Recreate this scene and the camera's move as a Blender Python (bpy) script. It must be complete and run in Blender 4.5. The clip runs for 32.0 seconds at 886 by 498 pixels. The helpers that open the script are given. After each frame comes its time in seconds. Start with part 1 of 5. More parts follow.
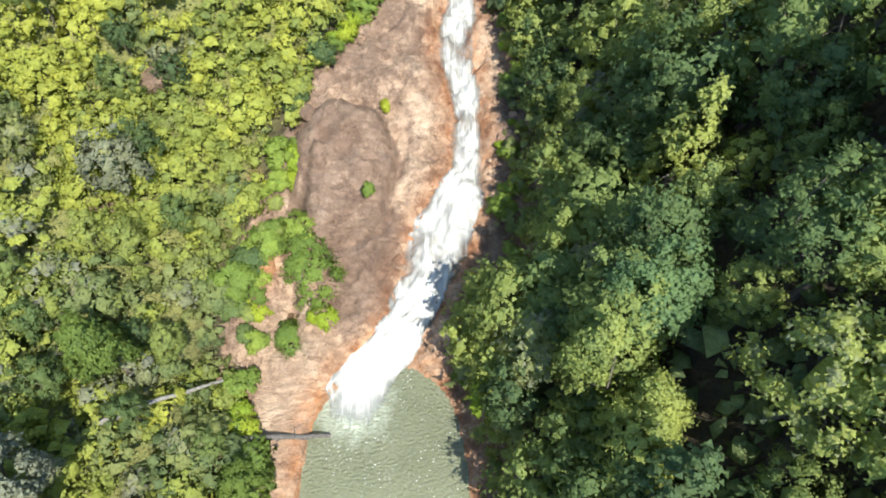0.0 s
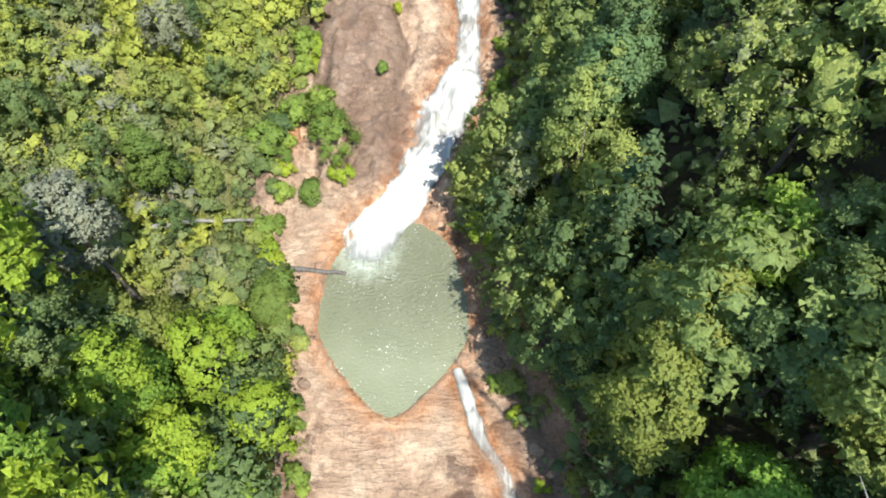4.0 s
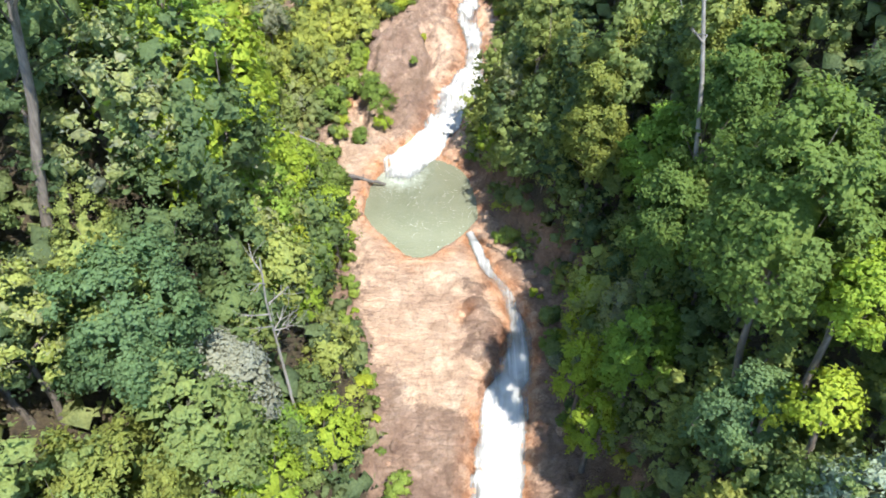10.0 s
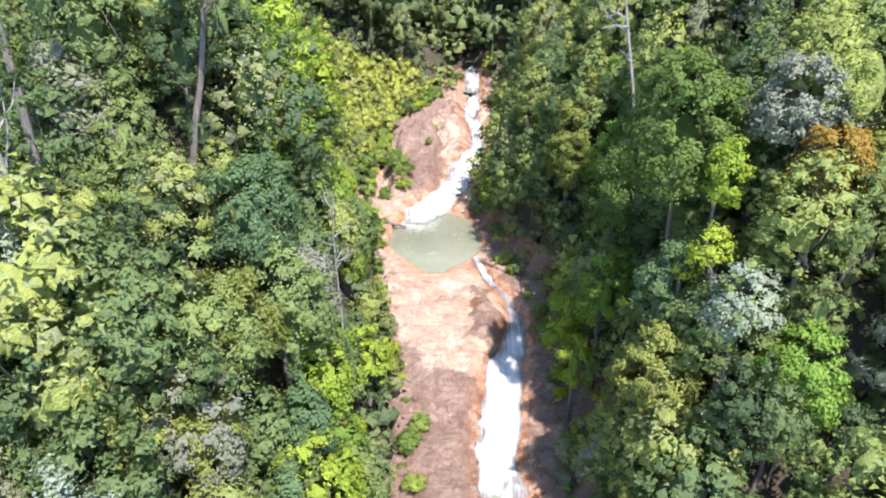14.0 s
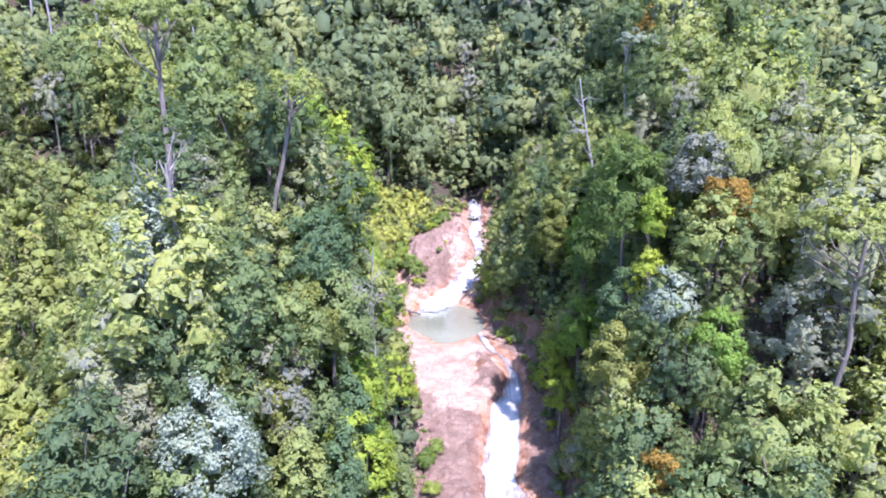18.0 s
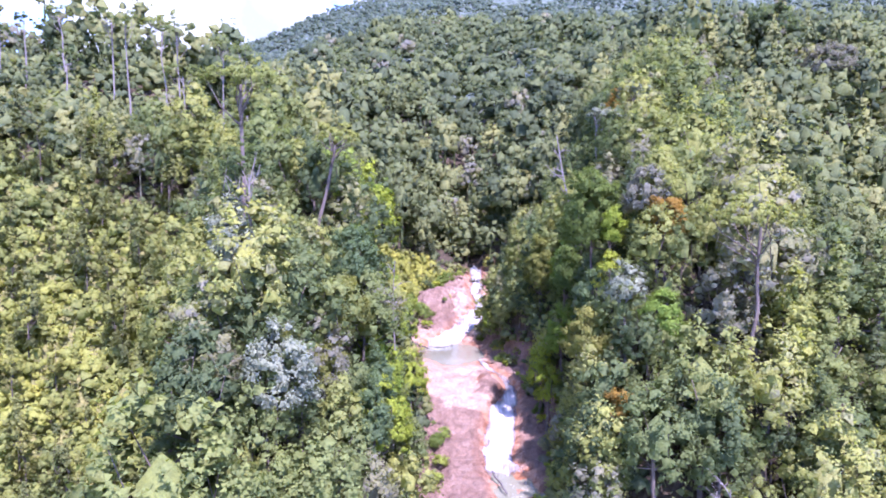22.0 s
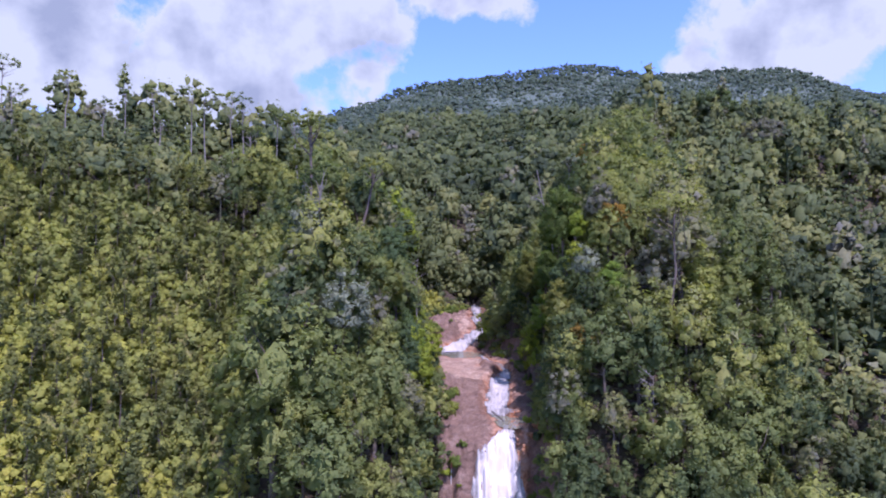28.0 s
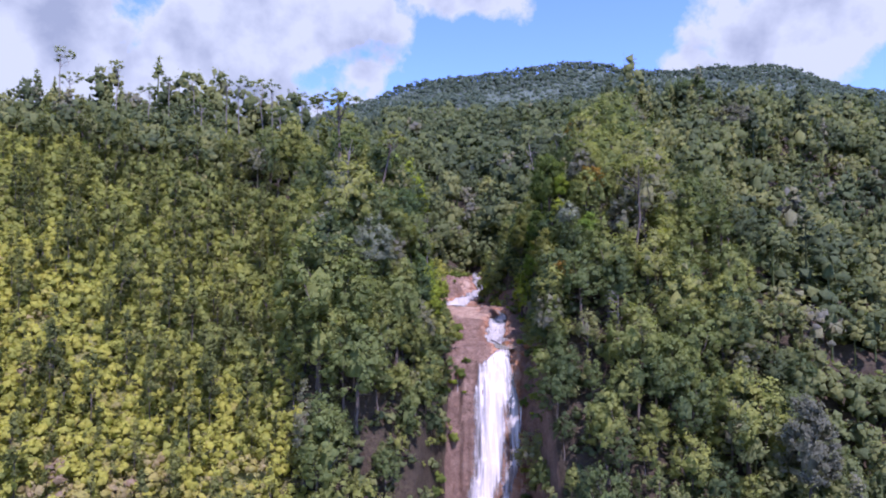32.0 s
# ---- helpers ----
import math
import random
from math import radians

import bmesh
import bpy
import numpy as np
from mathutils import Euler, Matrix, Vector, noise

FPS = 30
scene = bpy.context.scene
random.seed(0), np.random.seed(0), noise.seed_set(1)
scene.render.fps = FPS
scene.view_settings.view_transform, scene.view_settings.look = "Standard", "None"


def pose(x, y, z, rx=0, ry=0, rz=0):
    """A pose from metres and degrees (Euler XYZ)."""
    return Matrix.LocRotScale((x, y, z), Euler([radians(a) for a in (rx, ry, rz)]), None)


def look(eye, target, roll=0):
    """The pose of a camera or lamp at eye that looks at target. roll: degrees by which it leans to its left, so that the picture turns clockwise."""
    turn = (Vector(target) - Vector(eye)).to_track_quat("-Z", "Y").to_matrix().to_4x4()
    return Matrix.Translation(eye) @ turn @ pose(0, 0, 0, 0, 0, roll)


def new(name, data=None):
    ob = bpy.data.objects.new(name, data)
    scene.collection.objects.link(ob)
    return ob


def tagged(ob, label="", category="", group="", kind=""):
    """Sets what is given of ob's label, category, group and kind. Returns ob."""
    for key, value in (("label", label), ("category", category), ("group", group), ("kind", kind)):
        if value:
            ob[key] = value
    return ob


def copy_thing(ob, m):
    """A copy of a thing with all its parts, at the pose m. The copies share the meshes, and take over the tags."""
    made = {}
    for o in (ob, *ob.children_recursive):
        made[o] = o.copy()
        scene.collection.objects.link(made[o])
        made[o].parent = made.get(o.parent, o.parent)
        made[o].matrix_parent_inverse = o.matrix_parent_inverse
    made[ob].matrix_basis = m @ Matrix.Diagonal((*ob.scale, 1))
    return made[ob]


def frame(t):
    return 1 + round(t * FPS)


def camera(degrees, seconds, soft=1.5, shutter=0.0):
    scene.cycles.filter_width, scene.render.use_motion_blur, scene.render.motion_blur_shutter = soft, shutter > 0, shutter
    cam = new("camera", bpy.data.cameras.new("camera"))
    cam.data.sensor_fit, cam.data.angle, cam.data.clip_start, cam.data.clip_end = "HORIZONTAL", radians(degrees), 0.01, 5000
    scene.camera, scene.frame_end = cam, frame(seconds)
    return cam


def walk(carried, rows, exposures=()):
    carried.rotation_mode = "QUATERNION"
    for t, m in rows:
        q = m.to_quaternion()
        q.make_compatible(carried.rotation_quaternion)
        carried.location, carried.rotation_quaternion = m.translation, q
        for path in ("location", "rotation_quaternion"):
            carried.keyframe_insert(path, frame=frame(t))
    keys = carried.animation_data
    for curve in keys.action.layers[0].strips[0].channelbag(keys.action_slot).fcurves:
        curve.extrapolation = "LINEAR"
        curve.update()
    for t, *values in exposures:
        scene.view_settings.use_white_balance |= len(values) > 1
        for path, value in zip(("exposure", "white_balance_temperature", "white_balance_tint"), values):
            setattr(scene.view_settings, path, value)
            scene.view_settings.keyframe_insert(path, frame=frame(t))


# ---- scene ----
cam = camera(65.73, 32.0, 1.9)
# seconds, x, y, z, tilt, turn, roll
PATH = [
    (0, 7.063, -8.838, 44.141, -63.570, -1.090, 0.198),
    (0.5, 7.068, -9.688, 44.154, -63.296, -1.034, 0.155),
    (1, 7.067, -10.718, 44.168, -63.080, -0.959, 0.103),
    (2, 7.086, -13.673, 44.182, -62.536, -0.674, 0.036),
    (3, 7.079, -17.929, 43.959, -61.655, -0.369, -0.025),
    (4, 7.025, -23.040, 43.627, -60.047, -0.205, 0.003),
    (4.5, 6.964, -25.764, 43.323, -58.680, -0.176, 0.016),
    (6.5, 6.327, -36.745, 40.926, -52.011, -0.198, -0.113),
    (7, 6.217, -39.011, 40.597, -50.734, -0.220, -0.138),
    (8, 6.054, -43.359, 40.276, -48.091, -0.138, -0.273),
    (9, 5.910, -48.179, 40.272, -45.268, -0.016, -0.273),
    (10, 5.622, -52.901, 39.809, -42.200, -0.077, -0.018),
    (11, 5.267, -57.684, 39.235, -38.986, -0.262, 0.258),
    (12, 4.947, -62.481, 38.707, -35.788, -0.322, 0.411),
    (13, 4.753, -67.048, 38.172, -32.689, -0.200, 0.418),
    (13.5, 4.678, -69.363, 37.896, -31.066, -0.096, 0.338),
    (15.5, 4.324, -78.705, 36.770, -23.668, 0.309, -0.116),
    (16, 4.301, -80.974, 36.536, -21.892, 0.347, -0.088),
    (17, 4.132, -85.402, 35.681, -18.483, 0.384, -0.063),
    (18, 3.853, -89.751, 34.409, -15.372, 0.355, -0.070),
    (19, 3.637, -94.041, 33.045, -12.573, 0.322, 0.012),
    (20, 3.425, -98.479, 31.491, -10.198, 0.338, 0.105),
    (21, 3.298, -102.970, 29.854, -8.047, 0.374, 0.085),
    (22, 3.172, -107.516, 27.807, -6.104, 0.405, 0.001),
    (23, 3.027, -111.774, 25.733, -4.488, 0.415, -0.011),
    (24, 2.790, -116.110, 23.794, -2.980, 0.366, 0.030),
    (25, 2.442, -120.741, 21.751, -1.345, 0.275, 0.046),
    (25.5, 2.253, -123.096, 20.717, -0.496, 0.251, 0.045),
    (27.5, 1.420, -132.505, 16.578, 2.135, 0.148, -0.046),
    (28, 1.265, -134.971, 15.555, 2.140, 0.146, -0.090),
    (29, 1.004, -140.033, 13.489, 2.162, 0.159, -0.222),
    (30, 0.720, -145.021, 11.413, 2.184, 0.171, -0.329),
    (31, 0.359, -149.898, 9.406, 2.125, 0.130, -0.315),
    (32, -0.053, -154.643, 7.385, 2.081, 0.051, -0.290),
]


def glide(t, x, y, z, tilt, turn, roll):
    return t, pose(x, y, z, 90 + tilt, 0, turn) @ pose(0, 0, 0, 0, 0, roll)


EXPOSURE = [(0, 2.0, 6500, 7), (8, 2.18, 6450, 9), (13, 2.3, 6250, 18), (16, 2.42, 5850, 31), (19, 2.5, 5400, 46), (22, 2.46, 5500, 60), (25, 1.92, 5450, 60), (28, 1.22, 5600, 53), (32, 1.22, 5650, 51)]
walk(cam, [glide(*row) for row in PATH], EXPOSURE)

# ---- light: high sun behind the right bank, downstream, blue sky with cumulus ----
TO_SUN = Vector((0.27, -0.47, 1.0)).normalized()


CLOUDS = [(-22, 19, 20, 0.2), (4, 22, 6, 0.2), (28, 20, 10, 0.2), (-7, 15.2, 3, 0.15), (13, 18, 2, 0.12),
          (10, 19, 10, -0.25), (2, 17.5, 6, -0.22), (-24, 21.5, 4, -0.2)]


def sky():
    w = bpy.data.worlds.new("sky")
    scene.world = w
    w.use_nodes = True
    nt = w.node_tree
    nt.nodes.clear()
    n = nt.nodes.new
    out, bg = n("ShaderNodeOutputWorld"), n("ShaderNodeBackground")
    air = n("ShaderNodeTexSky")
    air.sky_type = "NISHITA"
    air.sun_disc = False
    air.sun_elevation = math.asin(TO_SUN.z)
    air.sun_rotation = math.atan2(TO_SUN.x, TO_SUN.y)
    air.air_density, air.dust_density, air.ozone_density = 1.0, 0.4, 2.5
    co = n("ShaderNodeTexCoord")
    big = n("ShaderNodeTexNoise")
    big.inputs["Scale"].default_value, big.inputs["Detail"].default_value = 6.5, 10
    big.inputs["Roughness"].default_value = 0.58
    nt.links.new(co.outputs["Generated"], big.inputs["Vector"])
    puff = n("ShaderNodeTexNoise")
    puff.inputs["Scale"].default_value, puff.inputs["Detail"].default_value = 9, 8
    nt.links.new(co.outputs["Generated"], puff.inputs["Vector"])
    total = big.outputs["Fac"]
    # banks of cumulus (+) and clear gaps (-): azimuth, elevation, reach in degrees, weight
    for az, el, reach, weight in CLOUDS:
        a, e = radians(az), radians(el)
        gap = n("ShaderNodeVectorMath")
        gap.operation = "DISTANCE"
        gap.inputs[1].default_value = (math.sin(a) * math.cos(e), math.cos(a) * math.cos(e), math.sin(e))
        nt.links.new(co.outputs["Generated"], gap.inputs[0])
        fall = n("ShaderNodeMapRange")
        fall.interpolation_type = "SMOOTHSTEP"
        fall.inputs["From Min"].default_value, fall.inputs["From Max"].default_value = 0.25 * radians(reach), radians(reach)
        fall.inputs["To Min"].default_value, fall.inputs["To Max"].default_value = weight, 0.0
        nt.links.new(gap.outputs["Value"], fall.inputs["Value"])
        add = n("ShaderNodeMath")
        nt.links.new(total, add.inputs[0])
        nt.links.new(fall.outputs["Result"], add.inputs[1])
        total = add.outputs[0]
    edge = n("ShaderNodeValToRGB")
    edge.color_ramp.elements[0].position, edge.color_ramp.elements[1].position = 0.485, 0.555
    tone = n("ShaderNodeValToRGB")
    tone.color_ramp.elements[0].position, tone.color_ramp.elements[1].position = 0.62, 0.95
    tone.color_ramp.elements[0].color = (1.9, 2.35, 2.2, 1)
    tone.color_ramp.elements[1].color = (1.05, 1.38, 1.48, 1)
    depth = n("ShaderNodeMath")
    depth.operation = "MULTIPLY_ADD"
    depth.inputs[1].default_value = -1.6
    nt.links.new(puff.outputs["Fac"], depth.inputs[0])
    lift = n("ShaderNodeMath")
    lift.inputs[1].default_value = 0.80
    deep = n("ShaderNodeMixRGB")
    deep.blend_type = "MULTIPLY"
    deep.inputs["Fac"].default_value = 1
    deep.inputs["Color2"].default_value = (0.5, 0.66, 0.86, 1)
    mix = n("ShaderNodeMixRGB")
    nt.links.new(total, edge.inputs["Fac"])
    nt.links.new(total, depth.inputs[2])
    nt.links.new(depth.outputs[0], lift.inputs[0])
    nt.links.new(lift.outputs[0], tone.inputs["Fac"])
    nt.links.new(edge.outputs["Color"], mix.inputs["Fac"])
    nt.links.new(air.outputs["Color"], deep.inputs["Color1"])
    nt.links.new(deep.outputs["Color"], mix.inputs["Color1"])
    nt.links.new(tone.outputs["Color"], mix.inputs["Color2"])
    nt.links.new(mix.outputs["Color"], bg.inputs["Color"])
    bg.inputs["Strength"].default_value = 0.15
    nt.links.new(bg.outputs["Background"], out.inputs["Surface"])


sky()
sun = new("sun", bpy.data.lights.new("sun", "SUN"))
sun.data.energy, sun.data.angle, sun.data.color = 2.35, radians(0.55), (1.0, 0.95, 0.86)
sun.matrix_world = look((0, 0, 0), -TO_SUN)


# ---- materials ----
def material(name):
    m = bpy.data.materials.new(name)
    m.use_nodes = True
    nt = m.node_tree
    return m, nt, nt.nodes["Principled BSDF"]


def noise_node(nt, scale, detail=5, rough=0.6, vec=None):
    t = nt.nodes.new("ShaderNodeTexNoise")
    t.inputs["Scale"].default_value, t.inputs["Detail"].default_value = scale, detail
    t.inputs["Roughness"].default_value = rough
    if vec:
        nt.links.new(vec, t.inputs["Vector"])
    return t.outputs["Fac"]


def ramp(nt, fac, stops):
    r = nt.nodes.new("ShaderNodeValToRGB")
    el = r.color_ramp.elements
    while len(el) < len(stops):
        el.new(0.5)
    for e, (p, c) in zip(el, stops):
        e.position, e.color = p, (*c, 1)
    nt.links.new(fac, r.inputs["Fac"])
    return r.outputs["Color"]


def grey(nt, fac, lo, hi):
    return ramp(nt, fac, [(lo, (0, 0, 0)), (hi, (1, 1, 1))])


def blend(nt, fac, a, b, mode="MIX"):
    m = nt.nodes.new("ShaderNodeMixRGB")
    m.blend_type = mode
    for sock, v in zip(("Fac", "Color1", "Color2"), (fac, a, b)):
        if isinstance(v, (int, float)):
            m.inputs[sock].default_value = v
        elif isinstance(v, tuple):
            m.inputs[sock].default_value = (*v, 1)
        else:
            nt.links.new(v, m.inputs[sock])
    return m.outputs["Color"]


def sums(nt, op, a, b):
    m = nt.nodes.new("ShaderNodeMath")
    m.operation, m.use_clamp = op, op == "MULTIPLY"
    for i, v in enumerate((a, b)):
        if isinstance(v, (int, float)):
            m.inputs[i].default_value = v
        else:
            nt.links.new(v, m.inputs[i])
    return m.outputs[0]


def attr(nt, name):
    a = nt.nodes.new("ShaderNodeAttribute")
    a.attribute_name = name
    return a.outputs["Fac"]


def spot(nt):
    return nt.nodes.new("ShaderNodeNewGeometry").outputs["Position"]


def bump(nt, bsdf, height, strength, distance):
    b = nt.nodes.new("ShaderNodeBump")
    b.inputs["Strength"].default_value, b.inputs["Distance"].default_value = strength, distance
    nt.links.new(height, b.inputs["Height"])
    nt.links.new(b.outputs["Normal"], bsdf.inputs["Normal"])


def rock_colour(nt, p):
    """Pink granite: broad tints, pale and brown patches, slanting seams and fine grain."""
    base = ramp(nt, noise_node(nt, 0.5, 8, 0.68, p), [(0.28, (0.25, 0.162, 0.108)), (0.41, (0.385, 0.27, 0.188)), (0.54, (0.485, 0.355, 0.252)), (0.7, (0.58, 0.465, 0.345))])
    fine = noise_node(nt, 6.0, 8, 0.75, p)
    base = blend(nt, 0.75, base, ramp(nt, fine, [(0.3, (0.42, 0.38, 0.37)), (0.5, (0.9, 0.86, 0.84)), (0.68, (1.15, 1.12, 1.08))]), "MULTIPLY")
    slant = nt.nodes.new("ShaderNodeMapping")
    slant.inputs["Rotation"].default_value = (0.25, 0.3, -0.75)
    slant.inputs["Scale"].default_value = (0.4, 1.7, 1.0)
    nt.links.new(p, slant.inputs["Vector"])
    bands = noise_node(nt, 1.0, 8, 0.7, slant.outputs["Vector"])
    base = blend(nt, 0.3, base, ramp(nt, bands, [(0.34, (0.42, 0.36, 0.35)), (0.48, (1.0, 0.97, 0.95)), (0.6, (1.1, 1.08, 1.06))]), "MULTIPLY")
    squash = nt.nodes.new("ShaderNodeMapping")
    squash.inputs["Rotation"].default_value = (0, 0, 0.45)
    squash.inputs["Scale"].default_value = (0.36, 0.16, 0.3)
    nt.links.new(p, squash.inputs["Vector"])
    seam = noise_node(nt, 1.0, 4, 0.5, squash.outputs["Vector"])
    seam = sums(nt, "ABSOLUTE", sums(nt, "ADD", seam, -0.5), 0)
    crack = ramp(nt, seam, [(0.0, (0.4, 0.34, 0.32)), (0.008, (0.7, 0.65, 0.63)), (0.02, (1, 1, 1))])
    # many short cracks and wrinkles along the slant, thicker in some places than in others, their shadows put into the
    # colour
    wrinkle = nt.nodes.new("ShaderNodeMapping")
    wrinkle.inputs["Rotation"].default_value = (0.2, 0.3, -0.85)
    wrinkle.inputs["Scale"].default_value = (0.45, 1.15, 0.8)
    nt.links.new(p, wrinkle.inputs["Vector"])
    line = noise_node(nt, 1.3, 7, 0.62, wrinkle.outputs["Vector"])
    line = sums(nt, "ABSOLUTE", sums(nt, "ADD", line, -0.5), 0)
    where = grey(nt, noise_node(nt, 0.33, 4, 0.6, p), 0.45, 0.66)
    dark = ramp(nt, line, [(0.0, (0.30, 0.25, 0.235)), (0.014, (0.55, 0.49, 0.47)), (0.04, (1, 1, 1))])
    base = blend(nt, where, base, blend(nt, 0.35, base, dark, "MULTIPLY"))
    rough = sums(nt, "ADD", sums(nt, "MULTIPLY", bands, 1.0), sums(nt, "MULTIPLY", fine, 0.5))
    rough = sums(nt, "ADD", rough, sums(nt, "MULTIPLY", grey(nt, line, 0.0, 0.06), 0.25))
    return blend(nt, 0.35, base, crack, "MULTIPLY"), fine, rough


def ground_material():
    m, nt, b = material("ground")
    p = spot(nt)
    rock, fine, crack = rock_colour(nt, p)
    # darker where weathered, and in the crevice shade painted round the dome
    dark = blend(nt, 1.0, rock, (0.54, 0.51, 0.52), "MULTIPLY")
    weather_shade = sums(nt, "ADD", attr(nt, "weather_shade"), sums(nt, "MULTIPLY", noise_node(nt, 0.8, 9, 0.8, p), 1.5))
    rock = blend(nt, grey(nt, weather_shade, 0.84, 1.12), rock, dark)
    iron = blend(nt, 1.0, rock, (1.0, 0.62, 0.36), "MULTIPLY")
    stain = sums(nt, "MULTIPLY", attr(nt, "stain"), grey(nt, noise_node(nt, 0.8, 5, 0.6, p), 0.3, 0.62))
    rock = blend(nt, stain, rock, iron)
    litter = ramp(nt, noise_node(nt, 2.4, 7, 0.7, p), [(0.32, (0.025, 0.02, 0.012)), (0.55, (0.07, 0.052, 0.028)), (0.75, (0.06, 0.085, 0.02))])
    fern = ramp(nt, noise_node(nt, 3.2, 7, 0.75, p), [(0.3, (0.13, 0.14, 0.05)), (0.5, (0.22, 0.23, 0.07)), (0.7, (0.31, 0.29, 0.09))])
    soil = ramp(nt, fine, [(0.3, (0.12, 0.055, 0.03)), (0.7, (0.25, 0.13, 0.075))])
    litter = blend(nt, grey(nt, noise_node(nt, 0.16, 5, 0.6, p), 0.66, 0.74), litter, soil)
    litter = blend(nt, attr(nt, "grass"), litter, fern)
    litter = blend(nt, attr(nt, "far"), litter, (0.09, 0.135, 0.10))
    mask = grey(nt, sums(nt, "ADD", attr(nt, "rock"), sums(nt, "MULTIPLY", sums(nt, "ADD", fine, -0.5), 0.35)), 0.42, 0.6)
    nt.links.new(blend(nt, mask, litter, rock), b.inputs["Base Color"])
    nt.links.new(sums(nt, "ADD", 0.78, sums(nt, "MULTIPLY", attr(nt, "stain"), -0.3)), b.inputs["Roughness"])
    bump(nt, b, crack, 1.0, 0.25)
    return m


def stone_material(name, shade):
    m, nt, b = material(name)
    rock, fine, crack = rock_colour(nt, spot(nt))
    nt.links.new(blend(nt, 1.0, rock, shade, "MULTIPLY"), b.inputs["Base Color"])
    b.inputs["Roughness"].default_value = 0.8
    bump(nt, b, crack, 1.0, 0.2)
    return m


GREENS = [(0.0, (0.085, 0.13, 0.062)), (0.25, (0.135, 0.19, 0.075)), (0.5, (0.205, 0.26, 0.09)), (0.72, (0.265, 0.31, 0.10)), (0.9, (0.33, 0.365, 0.105)), (1.0, (0.24, 0.25, 0.19))]
# bluer than GREENS: a little distance haze is put into the colour
WOOD_GREENS = [(0.0, (0.085, 0.12, 0.07)), (0.25, (0.13, 0.175, 0.085)), (0.5, (0.19, 0.235, 0.10)), (0.75, (0.25, 0.28, 0.115)), (0.92, (0.30, 0.32, 0.115)), (1.0, (0.235, 0.245, 0.20))]


def leaf_material(name, greens, source="object", clear=0.44, mosaic=8.0):
    """Leaves: the tone of each tree from its own random number or from an attribute, each leaf a little apart."""
    m, nt, b = material(name)
    if source == "object":
        tone = nt.nodes.new("ShaderNodeObjectInfo").outputs["Random"]
    else:
        tone = attr(nt, "tone")
    island = nt.nodes.new("ShaderNodeNewGeometry").outputs["Random Per Island"]
    tone = sums(nt, "ADD", tone, sums(nt, "MULTIPLY", sums(nt, "ADD", island, -0.5), 0.14))
    col = ramp(nt, tone, greens)
    patch = noise_node(nt, 0.8, 3, 0.6, spot(nt))
    # the mosaic of single leaves in a dense clump
    cell = nt.nodes.new("ShaderNodeTexVoronoi")
    cell.inputs["Scale"].default_value = mosaic
    nt.links.new(spot(nt), cell.inputs["Vector"])
    shade = nt.nodes.new("ShaderNodeSeparateColor")
    nt.links.new(cell.outputs["Color"], shade.inputs[0])
    col = blend(nt, 1.0, col, ramp(nt, shade.outputs[0], [(0.0, (0.82, 0.83, 0.84)), (0.45, (0.98, 1.0, 1.0)), (1.0, (1.15, 1.14, 1.1))]), "MULTIPLY")
    bump(nt, b, cell.outputs["Distance"], 0.6, -0.6 / mosaic)
    col = blend(nt, 1.0, col, ramp(nt, patch, [(0.3, (0.84, 0.87, 0.9)), (0.7, (1.13, 1.1, 0.97))]), "MULTIPLY")
    nt.links.new(col, b.inputs["Base Color"])
    b.inputs["Roughness"].default_value = 0.6
    b.inputs["Specular IOR Level"].default_value = 0.14 if source == "object" else 0.08
    tr = nt.nodes.new("ShaderNodeBsdfTranslucent")
    nt.links.new(blend(nt, 1.0, col, (1.25, 1.3, 0.6), "MULTIPLY"), tr.inputs["Color"])
    mx = nt.nodes.new("ShaderNodeMixShader")
    mx.inputs["Fac"].default_value = clear
    nt.links.new(b.outputs[0], mx.inputs[1])
    nt.links.new(tr.outputs[0], mx.inputs[2])
    nt.links.new(mx.outputs[0], nt.nodes["Material Output"].inputs["Surface"])
    return m


def bark_material(name, lo, hi):
    m, nt, b = material(name)
    p = spot(nt)
    st = nt.nodes.new("ShaderNodeMapping")
    st.inputs["Scale"].default_value = (3, 3, 0.6)
    nt.links.new(p, st.inputs["Vector"])
    f = noise_node(nt, 2.2, 6, 0.7, st.outputs["Vector"])
    nt.links.new(ramp(nt, f, [(0.3, lo), (0.7, hi)]), b.inputs["Base Color"])
    b.inputs["Roughness"].default_value = 0.9
    bump(nt, b, f, 0.6, 0.05)
    return m


